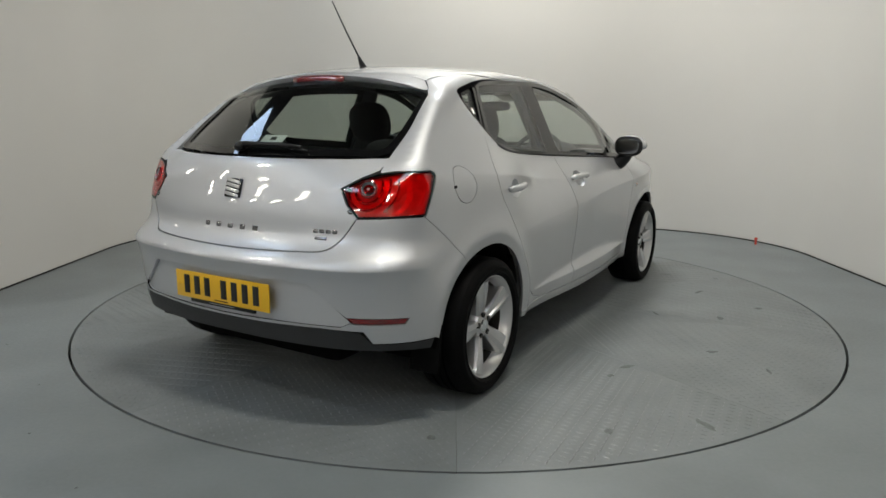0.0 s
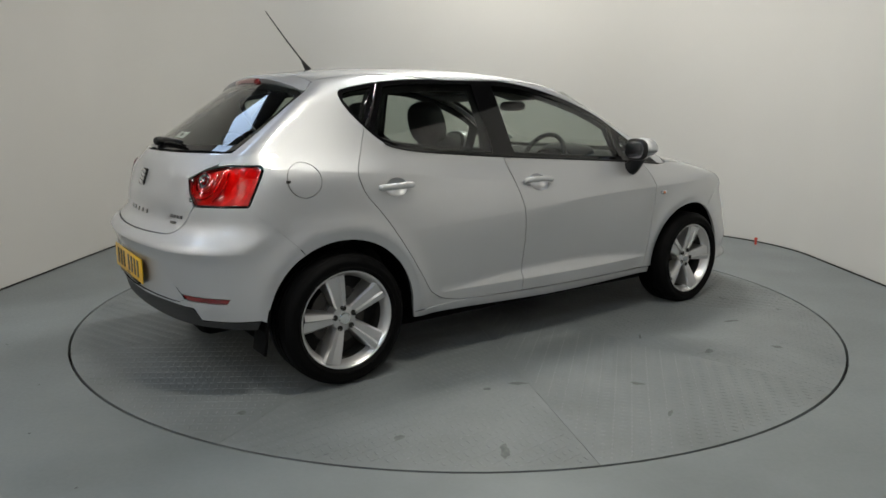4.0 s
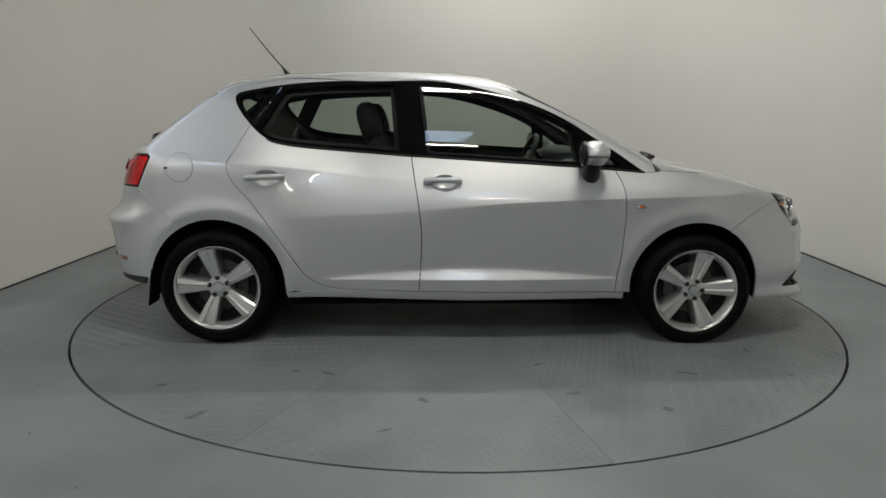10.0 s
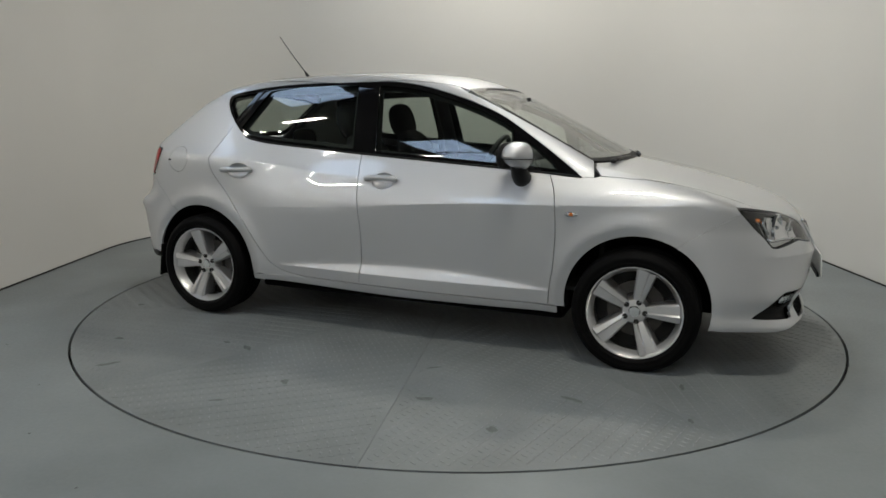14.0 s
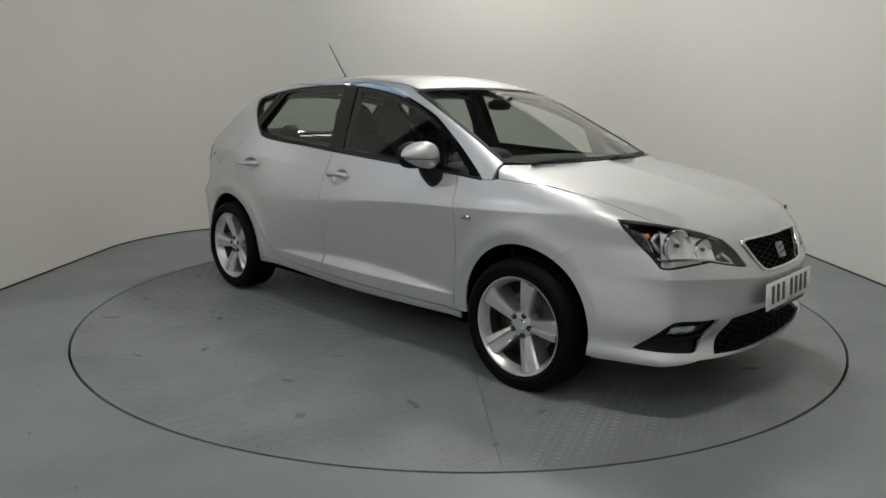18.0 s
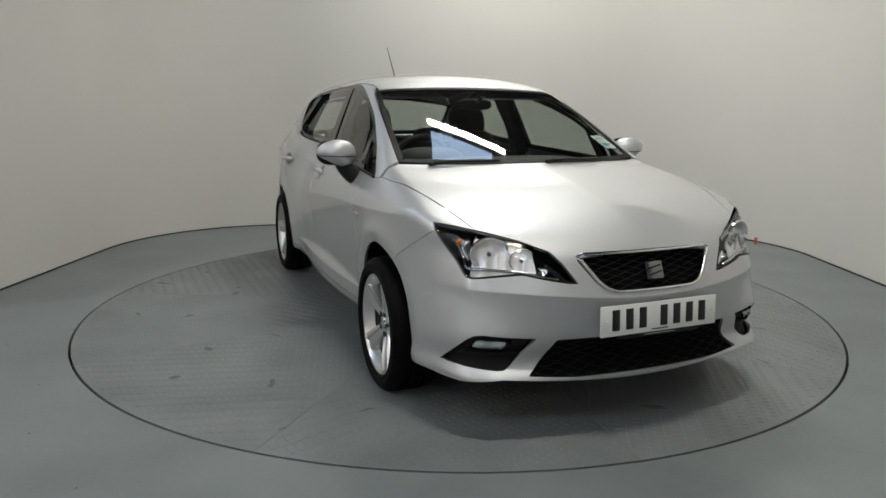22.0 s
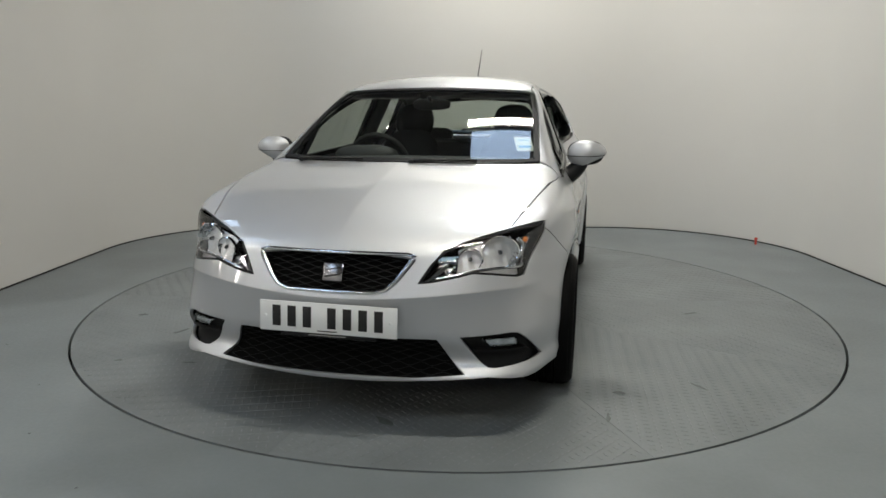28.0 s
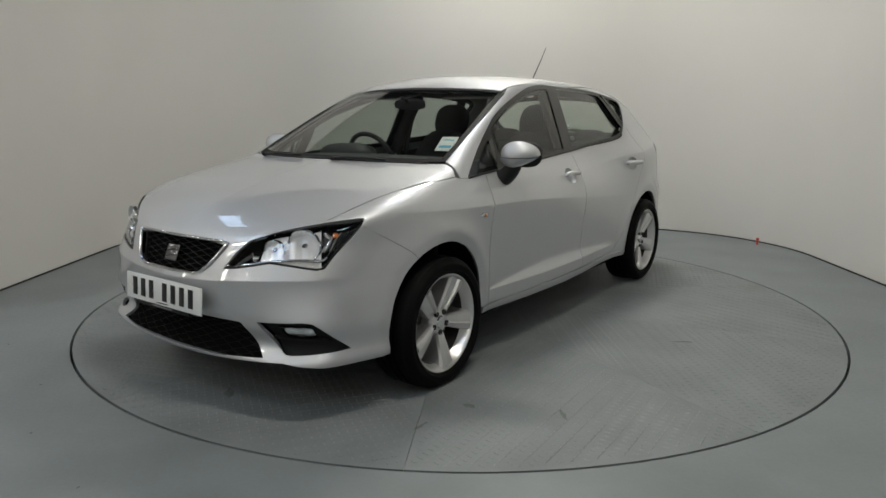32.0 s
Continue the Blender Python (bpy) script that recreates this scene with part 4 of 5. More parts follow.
def tail_end():
    n = TAIL
    hatch_r = np.vstack([n.xyz((-1.768, 0.0, 1.006), (-1.74, -0.25, 1.006), (-1.68, -0.45, 1.008), (-1.609, -0.586, 1.013)), n.xyz((-1.681, -0.595, 0.967), (-1.726, -0.544, 0.942), (-1.774, -0.485, 0.904), (-1.783, -0.517, 0.848), (-1.779, -0.561, 0.800)),
                         n.xyz(*run([(-1.780, -0.559, 0.798), (-1.808, -0.512, 0.724), (-1.849, -0.466, 0.684), (-1.877, -0.367, 0.674), (-1.911, -0.142, 0.668), (-1.911, 0.0, 0.667)]))])
    hatch = ring(hatch_r, hatch_r[::-1] * (-1, 1))
    h = panel("tailgate", n, hatch, PAINT, car, gap=0.0025, fine=0.024)
    panel("tailgate_lining", n, inset(hatch, 0.03), DARKLINING, h, off=-0.05, fine=0.08, depth=0)
    lamp = ring(n.xyz(*LAMP))
    for flip in (False, True):
        l = panel("tail_light", n, lamp, REDCOVER, car, off=0.002, fine=0.02, depth=0.0, flip=flip, gap=0.003, label="red wraparound tail lamp with a clear reversing light")
        mid = n.yz((-0.585, 0.905))[0]
        far = lambda uv, mid=mid: np.hypot((uv[:, 0] - mid[0]) * 0.8, uv[:, 1] - mid[1])
        panel("reflector_back", n, lamp, LAMPBACK, l, off=-0.012, fine=0.010, depth=-0.013, flip=flip, gap=0.0035, label="silvered reflector with stepped rings", bulge=lambda uv, far=far: 0.005 * np.clip(far(uv) / 0.13, 0, 1) ** 2 - 0.006 * (far(uv) % 0.036) / 0.036 + 0.0012 * np.sin(uv[:, 0] * 210))
    refl = ring(n.xyz((-1.852, -0.550, 0.442), (-1.712, -0.742, 0.438), (-1.724, -0.733, 0.417), (-1.838, -0.583, 0.419)))
    plate = ring(mirrored(n.yz((0.0, 0.566), (-0.30, 0.566), (-0.42, 0.560), (-0.573, 0.425), (-0.535, 0.408), (0.0, 0.402))))
    a = [math.radians(t) for t in np.linspace(121, 175.5, 14)]
    arch = n.xyz(*touch(FLANK, [(-HALF + ARCH_R * math.cos(t), HUB + ARCH_R * math.sin(t)) for t in a])[0])
    right = np.vstack([n.xyz(*run([(-1.780, -0.559, 0.798), (-1.808, -0.512, 0.724), (-1.849, -0.466, 0.684), (-1.877, -0.367, 0.674), (-1.911, -0.142, 0.668), (-1.911, 0.0, 0.667)]))[::-1], n.xyz((-1.71, -0.675, 0.802), (-1.626, -0.753, 0.804)),
                       n.xyz(*run(SEAM_R)), arch, n.xyz((-1.605, -0.790, 0.343), (-1.689, -0.750, 0.341), (-1.796, -0.637, 0.342), (-1.820, -0.611, 0.389)), n.yz((-0.45, 0.392), (-0.2, 0.386), (0.0, 0.386))])
    line = ring(right, right[::-1] * (-1, 1))
    b = panel("rear_bumper", n, line, PAINT, car, holes=[plate, refl, refl * (-1, 1)], gap=0.0016, fine=0.022, lines=[np.stack([np.linspace(-0.9, 0.9, 120), np.full(120, z)], -1) for z in (0.6185, 0.6255)])
    panel("plate_recess", n, plate, PAINT, b, gap=-0.002, depth=-0.010, fine=0.02, bulge=lambda uv: -0.003 - 0.085 * np.clip(uv[:, 1] - 0.40, 0, 0.2))
    low = np.vstack([n.yz((0.0, 0.384), (-0.2, 0.384), (-0.45, 0.39), (-0.600, 0.384)), n.xyz((-1.796, -0.637, 0.338), (-1.689, -0.750, 0.337), (-1.605, -0.790, 0.339)), n.xyz((-1.618, -0.778, 0.302), (-1.748, -0.692, 0.310)), n.yz((-0.45, 0.31), (-0.2, 0.312), (0.0, 0.315))])
    panel("valance", n, ring(low, low[::-1] * (-1, 1)), PLASTIC, b, off=-0.004, fine=0.04, label="dark grained plastic lower valance")
    for flip in (False, True):
        panel("reflector", n, refl, DEEPRED, b, off=-0.002, fine=0.02, flip=flip)


def sill(flip):
    line = ring(FLANK.xz((-0.885, 0.270), (-0.70, 0.277), (-0.55, 0.279), (-0.204, 0.272), (0.823, 0.262), (0.868, 0.260)), FLANK.xz((0.868, 0.228), (0.0, 0.226), (-0.88, 0.244)))
    panel("sill", FLANK, line, PAINT, car, flip=flip, gap=0.001, fine=0.02, off=0.004)


def wheel(x, sign, base, hub):
    w = part("wheel", lathe("wheel", [(0.213, 0.10), (0.205, 0.085), (0.196, 0.02), (0.194, -0.045), (0.200, -0.06)], SHADEDALLOY, 48), car, m=pose(x, sign * 0.738, hub, 0, 0, 0 if sign < 0 else 180))
    # the outer face looks along minus y
    tyre = lathe("tyre", [(0.212, 0.10), (0.235, 0.108), (0.266, 0.106), (0.284, 0.094), (0.292, 0.076), (0.2935, 0.042), (0.286, 0.040), (0.286, 0.032), (0.2945, 0.030), (0.2945, 0.004), (0.287, 0.003), (0.287, -0.005), (0.2945, -0.006), (0.2945, -0.030), (0.286, -0.032), (0.286, -0.040), (0.2935, -0.042), (0.292, -0.076), (0.288, -0.088), (0.2845, -0.0935), (0.282, -0.0945), (0.2795, -0.0995), (0.266, -0.1085), (0.2635, -0.1105), (0.252, -0.1110), (0.2495, -0.1098), (0.238, -0.1098), (0.2365, -0.1115), (0.233, -0.1112), (0.2315, -0.108), (0.222, -0.103), (0.214, -0.092)], RUBBER, 96)
    for v in tyre.vertices:
        v.co.z = max(v.co.z, 0.0005 - hub - 0.0035 + 0.003)
    part("tyre", tyre, w)
    part("rim", lathe("rim", [(0.190, -0.05), (0.198, -0.070), (0.206, -0.088), (0.214, -0.098), (0.222, -0.099), (0.2235, -0.094), (0.217, -0.088)], ALLOY, 72), w)
    part("brake_disc", lathe("brake_disc", [(0.0, -0.01), (0.075, -0.01), (0.08, 0.0), (0.135, 0.0), (0.135, 0.02)], IRON, 40), w)
    part("backplate", lathe("backplate", [(0.0, 0.03), (0.197, 0.03)], SEAM, 32), w)
    me = None
    for i in range(5):
        a = base + 72 * i
        if me is None:
            vs, fs = [], []
            rows = ((0.036, 0.024, -0.060), (0.075, 0.029, -0.068), (0.12, 0.036, -0.078), (0.165, 0.042, -0.086), (0.203, 0.048, -0.090))
            for r, h, y in rows:
                vs += [(r, 0.02, -h), (r, y + 0.012, -h), (r, y - 0.002, -h * 0.86), (r, y - 0.007, -h * 0.30), (r, y + 0.003, -h * 0.12), (r, y + 0.004, h * 0.78), (r, y + 0.014, h), (r, 0.02, h)]
            for j in range(4):
                for k in range(7):
                    fs.append((j * 8 + k, j * 8 + k + 1, (j + 1) * 8 + k + 1, (j + 1) * 8 + k))
            bm = bmesh.new()
            bv = [bm.verts.new(v) for v in vs]
            for f in fs:
                bm.faces.new([bv[k] for k in f])
            bmesh.ops.recalc_face_normals(bm, faces=bm.faces)
            me = finish("spoke", bm, ALLOY, 0, True)
            me.set_sharp_from_angle(angle=radians(14))
        part("spoke", me, w, m=Matrix.Rotation(radians(-a if sign < 0 else a), 4, "Y"))
    boss = lathe("hub", [(0.0, -0.066), (0.03, -0.066), (0.055, -0.060), (0.064, -0.045), (0.066, 0.0)], ALLOY, 32)
    part("hub", boss, w)
    part("centre_cap", lathe("centre_cap", [(0.0, -0.072), (0.024, -0.071), (0.028, -0.066)], CHROME, 24), w)
    hole = lathe("bolt_recess", [(0.0, -0.0685), (0.0125, -0.069), (0.0125, -0.05)], SEAM, 16)
    for i in range(5):
        a = radians((base + 72 * i) * (-1 if sign < 0 else 1) * -1 - 9)
        part("bolt_recess", hole, w, m=Matrix.Translation((0.048 * math.cos(a), -0.001, 0.048 * math.sin(a))))
    return w


def under():
    # liners and underbody are coloured as dark as the shade beneath the car
    for x, r in ((-HALF, ARCH_R), (HALF, ARCH_F)):
        for sign in (-1, 1):
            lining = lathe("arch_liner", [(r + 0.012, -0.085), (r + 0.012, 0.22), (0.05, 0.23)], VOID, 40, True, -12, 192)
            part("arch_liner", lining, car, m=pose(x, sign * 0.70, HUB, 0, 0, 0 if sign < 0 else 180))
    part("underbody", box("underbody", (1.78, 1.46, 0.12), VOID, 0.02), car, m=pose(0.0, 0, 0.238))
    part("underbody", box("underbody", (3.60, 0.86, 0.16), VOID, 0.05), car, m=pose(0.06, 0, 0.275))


doors(False), doors(True)
for flank in (False, True):
    side_frame(flank), wing(flank), windows(flank), sill(flank)
glazing()
roof_panel()
bonnet_panel()
nose_end()
tail_end()
wheel(-HALF, -1, 33, 0.294), wheel(HALF, -1, 4, 0.278), wheel(-HALF, 1, 20, 0.294), wheel(HALF, 1, 10, 0.278)
under()

# ---- the car's smaller parts ----
def mirror(sign):
    """A door mirror; sign is -1 on the right flank."""
    def curve(v):
        w = Vector(v)
        w.x = v.x * (1 - 0.25 * max(0, abs(v.y) / 0.1 - 0.3)) + (0.02 if v.x > 0 else 0) * (1 - abs(v.y) / 0.12)
        w.z = v.z * (1 - 0.22 * max(0, v.y * sign / 0.1))
        if v.z < 0:
            # the lower shell draws in towards the foot
            k = min(1, -v.z / 0.066)
            w.y = v.y * (1 - 0.42 * k * k) - sign * 0.030 * k
            w.x *= 1 - 0.30 * k * k
        return w
    m = part("door_mirror", blob("door_mirror", (0.122, 0.196, 0.132), PAINT, 2.3, 28, curve), car, "silver door mirror on a black stalk", pose(0.662, sign * 0.862, 0.984, 0, 0, sign * 10))
    part("mirror_rim", blob("mirror_rim", (0.036, 0.187, 0.126), BLACK, 2.6, 28), m, m=pose(-0.048, 0, 0))
    part("mirror_glass", blob("mirror_glass", (0.006, 0.152, 0.096), DARKCHROME, 3.0, 28), m, "mirror glass", pose(-0.065, 0, 0))
    seam = []
    for a in np.linspace(0, 2 * math.pi, 40, endpoint=False):
        c, d = math.cos(a), math.sin(a)
        seam.append(curve(Vector((math.copysign(abs(c) ** 0.87, c) * 0.0600, math.copysign(abs(d) ** 0.87, d) * 0.0965, -0.013))))
    part("shell_seam", tube("shell_seam", seam, 0.0022, BLACK, 6, True), m, "thin dark joint round the mirror shell")
    arm = [(0.675, sign * 0.735, 0.868), (0.672, sign * 0.775, 0.872), (0.668, sign * 0.812, 0.905), (0.668, sign * 0.84, 0.945)]
    part("stalk", tube("stalk", run([Vector(a) for a in arm], 4), [0.044, 0.045, 0.045, 0.045, 0.044, 0.044, 0.043, 0.042, 0.041, 0.040, 0.039, 0.038, 0.036], BLACK, 14), m, "black stalk", m.matrix_basis.inverted())


def aerial():
    q, n = touch(TOP, [(-1.0, 0.0)])
    foot = Vector(q[0])
    a = part("aerial", tube("aerial", [foot + Vector((0.012, 0, -0.004)), foot + Vector((-0.004, 0, 0.014)), foot + Vector((-0.026, 0, 0.045))], [0.017, 0.013, 0.006], BLACK, 12), car, "thin black roof aerial")
    part("mast", tube("mast", [foot + Vector((-0.024, 0, 0.043)), Vector((-1.115, 0, 1.545)), Vector((-1.212, 0, 1.668))], [0.0042, 0.0036, 0.0026], BLACK, 8), a)


def spoiler():
    right = np.vstack([run([(-1.238, 0.0), (-1.236, -0.15), (-1.226, -0.35), (-1.220, -0.497)]), run([(-1.258, -0.538), (-1.272, -0.525), (-1.292, -0.38), (-1.308, -0.18), (-1.312, 0.0)])])
    line = ring(right, both(right))
    s = panel("spoiler", TOP, line, PAINT, car, off=0.002, gap=0.0006, depth=0.034, fine=0.02, bulge=lambda uv: 0.012 * step(-1.235, -1.30, uv[:, 0]) * step(0.55, 0.45, np.abs(uv[:, 1])))
    q, _ = touch(TOP, [(-1.31, y) for y in np.linspace(-0.14, 0.14, 9)])
    part("brake_light", tube("brake_light", [Vector(p) + Vector((-0.004, 0, -0.008)) for p in q], 0.018, DEEPRED, 10), s, "dark red high brake lamp")


def wipers():
    for y0, y1, lead in ((-0.50, 0.05, 0.0), (0.08, 0.58, 0.0)):
        q, n = touch(TOP, [(1.112 - 0.24 * (y * y), y) for y in np.linspace(y0, y1, 8)])
        w = part("wiper", tube("wiper", [Vector(a) - Vector(b) * 0.001 for a, b in zip(q, n)], 0.0055, BLACK, 8), car)
        pts = [Vector(q[0]) + Vector((0.012, -0.02, 0.004)), Vector(q[1]) + Vector((0.008, 0, 0.012)), Vector(q[4]) + Vector((0.0, 0, 0.012))]
        part("wiper_arm", tube("wiper_arm", pts, [0.010, 0.007, 0.005], BLACK, 8), w)
        part("pivot_cap", blob("pivot_cap", (0.03, 0.03, 0.022), BLACK, 2.4, 14), w, m=Matrix.Translation(pts[0]))
    q, n = touch(TOP, [(-1.735, 0.04), (-1.730, -0.06), (-1.722, -0.16), (-1.712, -0.25)])
    w = part("rear_wiper", tube("rear_wiper", [Vector(a) + Vector(b) * 0.018 for a, b in zip(q, n)], [0.014, 0.010, 0.008, 0.006], BLACK, 8), car, "black rear wiper")
    q, n = touch(TOP, [(-1.740, 0.05)])
    part("pivot_cap", blob("pivot_cap", (0.045, 0.05, 0.04), BLACK, 2.6, 16), w, m=Matrix.Translation(Vector(q[0]) + Vector(n[0]) * 0.012))
    q, n = touch(TOP, [(-1.722 + 0.10 * y * y, y) for y in np.linspace(0.06, -0.28, 8)])
    part("blade", tube("blade", [Vector(a) + Vector(b) * 0.008 for a, b in zip(q, n)], 0.005, BLACK, 6), w)


def number_plate(x, z, tilt, mat, facing, label):
    """A registration plate; its characters are plain bars."""
    p = part("number_plate", box("number_plate", (0.006, 0.520, 0.111), mat, 0.0025), car, label, pose(x, 0, z, 0, tilt, 0))
    at = -0.214
    bar = box("bar", (0.0016, 0.032, 0.076), INK, 0.0003)
    for i in range(7):
        if i == 3:
            at += 0.035
        part("bar", bar, p, m=pose(facing * 0.0034, facing * (at + 0.02), 0.002))
        at += 0.0585
    part("foot_bar", box("foot_bar", (0.001, 0.075, 0.004), SEAM, 0.0002), p, m=pose(facing * 0.0033, 0, -0.046))
    part("holder", box("holder", (0.012, 0.36, 0.022), BLACK, 0.003), p, "black plate holder with small pale print", pose(-facing * 0.004, 0, -0.060))
    part("print_bar", box("print_bar", (0.001, 0.14, 0.003), LINING, 0.0002), p, m=pose(facing * 0.0025, 0, -0.062))
    for sy in (-0.236, 0.236):
        part("screw_cap", blob("screw_cap", (0.006, 0.010, 0.010), mat, 2.2, 12), p, m=pose(facing * 0.004, sy, 0.0))


def badges():
    q, n = touch(NOSE, NOSE.yz((0.0, 0.614)))
    b = part("badge", box("badge", (0.012, 0.076, 0.068), DARKCHROME, 0.006), car, "plain chrome badge block on the grille", pose(q[0][0] + 0.006, 0.005, 0.614, 0, -22, 0))
    for i in range(2):
        part("badge_slot", box("badge_slot", (0.003, 0.060, 0.006), BLACK, 0.001), b, m=pose(0.0055, 0, 0.012 - 0.024 * i, 12, 0, 0))
    q, n = touch(TAIL, TAIL.yz((0.005, 0.884)))
    b = part("badge", box("badge", (0.012, 0.084, 0.078), GLOSSY, 0.008), car, "plain chrome badge block on the tailgate", pose(q[0][0] - 0.003, 0.005, 0.884, 0, 17, 0))
    for i in range(4):
        part("badge_bar", box("badge_bar", (0.004, 0.072, 0.013), ALLOY, 0.002), b, m=pose(-0.0065, 0, 0.027 - 0.018 * i, 10, 0, 0))
    for name, ys, z, h, wd in (("model_letter_bar", [0.134 - 0.066 * i for i in range(5)], 0.738, 0.019, 0.026), ("trim_letter_bar", [-0.405 - 0.026 * i for i in range(4)], 0.748, 0.014, 0.020), ("trim_letter_bar", [-0.43], 0.722, 0.012, 0.05)):
        q, n = touch(TAIL, TAIL.yz(*[(y, z) for y in ys]))
        for p, m in zip(q, n):
            part(name, box(name, (0.004, wd, h), DARKCHROME, 0.001), car, "small chrome bar in place of a letter", Matrix.Translation(Vector(p)) @ Vector(m).to_track_quat("X", "Z").to_matrix().to_4x4())


def grille_net():
    """Wavy slats crossing behind the two openings."""
    for parent_name, line, rows, off, rad in (("grille", GRILLE, [0.554 + 0.0115 * i for i in range(12)], -0.015, 0.0013), ("air_intake", INTAKE, [0.243 + 0.0125 * i for i in range(11)], -0.0105, 0.0011)):
        home = next(o for o in car.children if o.name.split(".")[0] == parent_name)
        half = np.array([(abs(y), z) for y, z in line])
        for i, z in enumerate(rows):
            pts = [p for p in half if p[0] > 0.02]
            ext = 0.0
            for (y0, z0), (y1, z1) in zip(pts[:-1], pts[1:]):
                if (z0 - z) * (z1 - z) <= 0 and z0 != z1:
                    ext = max(ext, y0 + (y1 - y0) * (z - z0) / (z1 - z0))
            if ext < 0.05:
                continue
            k = int(ext / 0.011)
            yy = np.linspace(-ext, ext, 2 * k + 1)
            wave = [(y, z + 0.0045 * math.sin(y * 2 * math.pi / 0.085 + (math.pi if i % 2 else 0))) for y in yy]
            q, n = touch(NOSE, NOSE.yz(*wave))
            part("slat", tube("slat", list(q + n * off), rad, PIT, 6), home)


def headlamp_insides():
    for lamp in [o for o in car.children if o.name.split(".")[0] == "headlight"]:
        sign = -1 if lamp.data.vertices[0].co.y < 0 else 1
        n = NOSE
        def spot(y, z, off):
            q, m = touch(n, n.yz((-abs(y), z)))
            p = Vector(q[0]) + Vector(m[0]) * off
            return Vector((p.x, p.y * -sign, p.z))
        def bowl(radius, deep, mat, facets):
            """A faceted reflector dish that opens along minus y."""
            me = lathe("reflector_bowl", [(radius * r, deep * (1 - r * r)) for r in (0.0, 0.18, 0.36, 0.54, 0.70, 0.85, 1.0)], mat, facets, False)
            for v in me.vertices:
                v.co.z *= 0.88
            return me
        for y, z, radius, deep, silver, off in ((0.592, 0.683, 0.066, 0.048, REFLECT, -0.010), (0.492, 0.668, 0.041, 0.036, TRAY, -0.016)):
            b = part("reflector_bowl", bowl(radius, deep, silver, 22), lamp, "silvered reflector bowl", Matrix.Translation(spot(y, z, off - 0.004)) @ pose(0, 0, 0, 0, 0, 90 + sign * 16))
            part("rim", lathe("rim", [(radius, 0.0), (radius + 0.003, -0.003), (radius + 0.006, 0.0), (radius + 0.005, 0.012)], CHROME, 28), b, m=Matrix.Diagonal((1, 1, 0.88, 1)))
            part("bulb", lathe("bulb", [(0.0, -0.006), (0.006, -0.004), (0.0085, 0.002), (0.0085, deep * 0.9)], DARKCHROME, 16), b)
        # silvered shell behind the bowls, with upright flutes
        tray = inset(ring(n.xyz(*HEAD)), 0.006)
        tray[:, 0] = np.maximum(tray[:, 0], n.xyz((1.80, -0.662, 0.68))[0][0])
        tray[:, 0] = np.minimum(tray[:, 0], n.xyz((1.925, -0.455, 0.64))[0][0] + 0.25 * (0.66 - tray[:, 1]))
        panel("reflector_tray", n, ring(tray), LAMPBACK, lamp, off=-0.030, fine=0.011, depth=0.0, flip=sign > 0, bulge=lambda uv: 0.006 * np.abs(np.sin(uv[:, 0] * 75)))
        strip = [spot(y, z, -0.012) for y, z in ((0.670, 0.640), (0.655, 0.629), (0.60, 0.633), (0.50, 0.627), (0.43, 0.612), (0.375, 0.604))]
        part("light_strip", tube("light_strip", run(strip, 4), 0.0058, REFLECT, 8), lamp)
        wedge = n.yz((-0.335, 0.592), (-0.372, 0.606), (-0.418, 0.642), (-0.408, 0.656), (-0.372, 0.628))
        panel("inner_blade", n, ring(wedge), CHROME, lamp, off=-0.020, fine=0.02, depth=0.004, flip=sign > 0)
        hook = [spot(y, z, -0.016) for y, z in ((0.645, 0.735), (0.668, 0.700), (0.655, 0.660))]
        part("chrome_fin", tube("chrome_fin", run(hook, 4), 0.0095, CHROME, 8), lamp)
        flank = n.xyz((1.735, -0.688, 0.722), (1.720, -0.692, 0.735), (1.775, -0.672, 0.645), (1.785, -0.668, 0.640))
        panel("side_blade", n, ring(flank), REFLECT, lamp, off=-0.018, fine=0.015, depth=0.004, flip=sign > 0)
        part("amber_bulb", blob("amber_bulb", (0.022, 0.022, 0.020), AMBER, 2.2, 12), lamp, m=Matrix.Translation(spot(0.680, 0.722, -0.022)))
        part("side_lamp", lathe("side_lamp", [(0.0, 0.018), (0.016, 0.012), (0.024, 0.0)], CHROME, 18), lamp, m=Matrix.Translation(spot(0.425, 0.640, -0.03)) @ pose(0, 0, 0, 0, 0, 90))
        edge, m = touch(n, inset(ring(n.xyz(*HEAD)), 0.004))
        edge = edge + m * -0.003
        part("lens_seal", tube("lens_seal", [(p[0], p[1] * -sign, p[2]) for p in edge], 0.0030, BLACK, 6, True), lamp)


def fog_lamps():
    for lamp in [o for o in car.children if o.name.split(".")[0] == "fog_surround"]:
        sign = -1 if lamp.data.vertices[0].co.y < 0 else 1
        glass = NOSE.yz((-0.672, 0.338), (-0.664, 0.372), (-0.640, 0.384), (-0.545, 0.380), (-0.536, 0.372), (-0.572, 0.338))
        g = panel("fog_lens", NOSE, ring(glass), CLEAR, lamp, off=-0.010, fine=0.02, depth=0.010, flip=sign > 0)
        panel("fog_reflector", NOSE, ring(glass), TRAY, g, off=-0.021, fine=0.010, depth=-0.009, flip=sign > 0, bulge=lambda uv: 0.004 * np.abs(np.sin(uv[:, 0] * 80)) + 0.003 * np.sin(uv[:, 1] * 150))
        fin = NOSE.yz((-0.705, 0.314), (-0.690, 0.328), (-0.51, 0.330), (-0.50, 0.318))
        panel("fog_fin", NOSE, ring(fin), PIT, lamp, off=-0.008, fine=0.03, depth=0.016, flip=sign > 0)


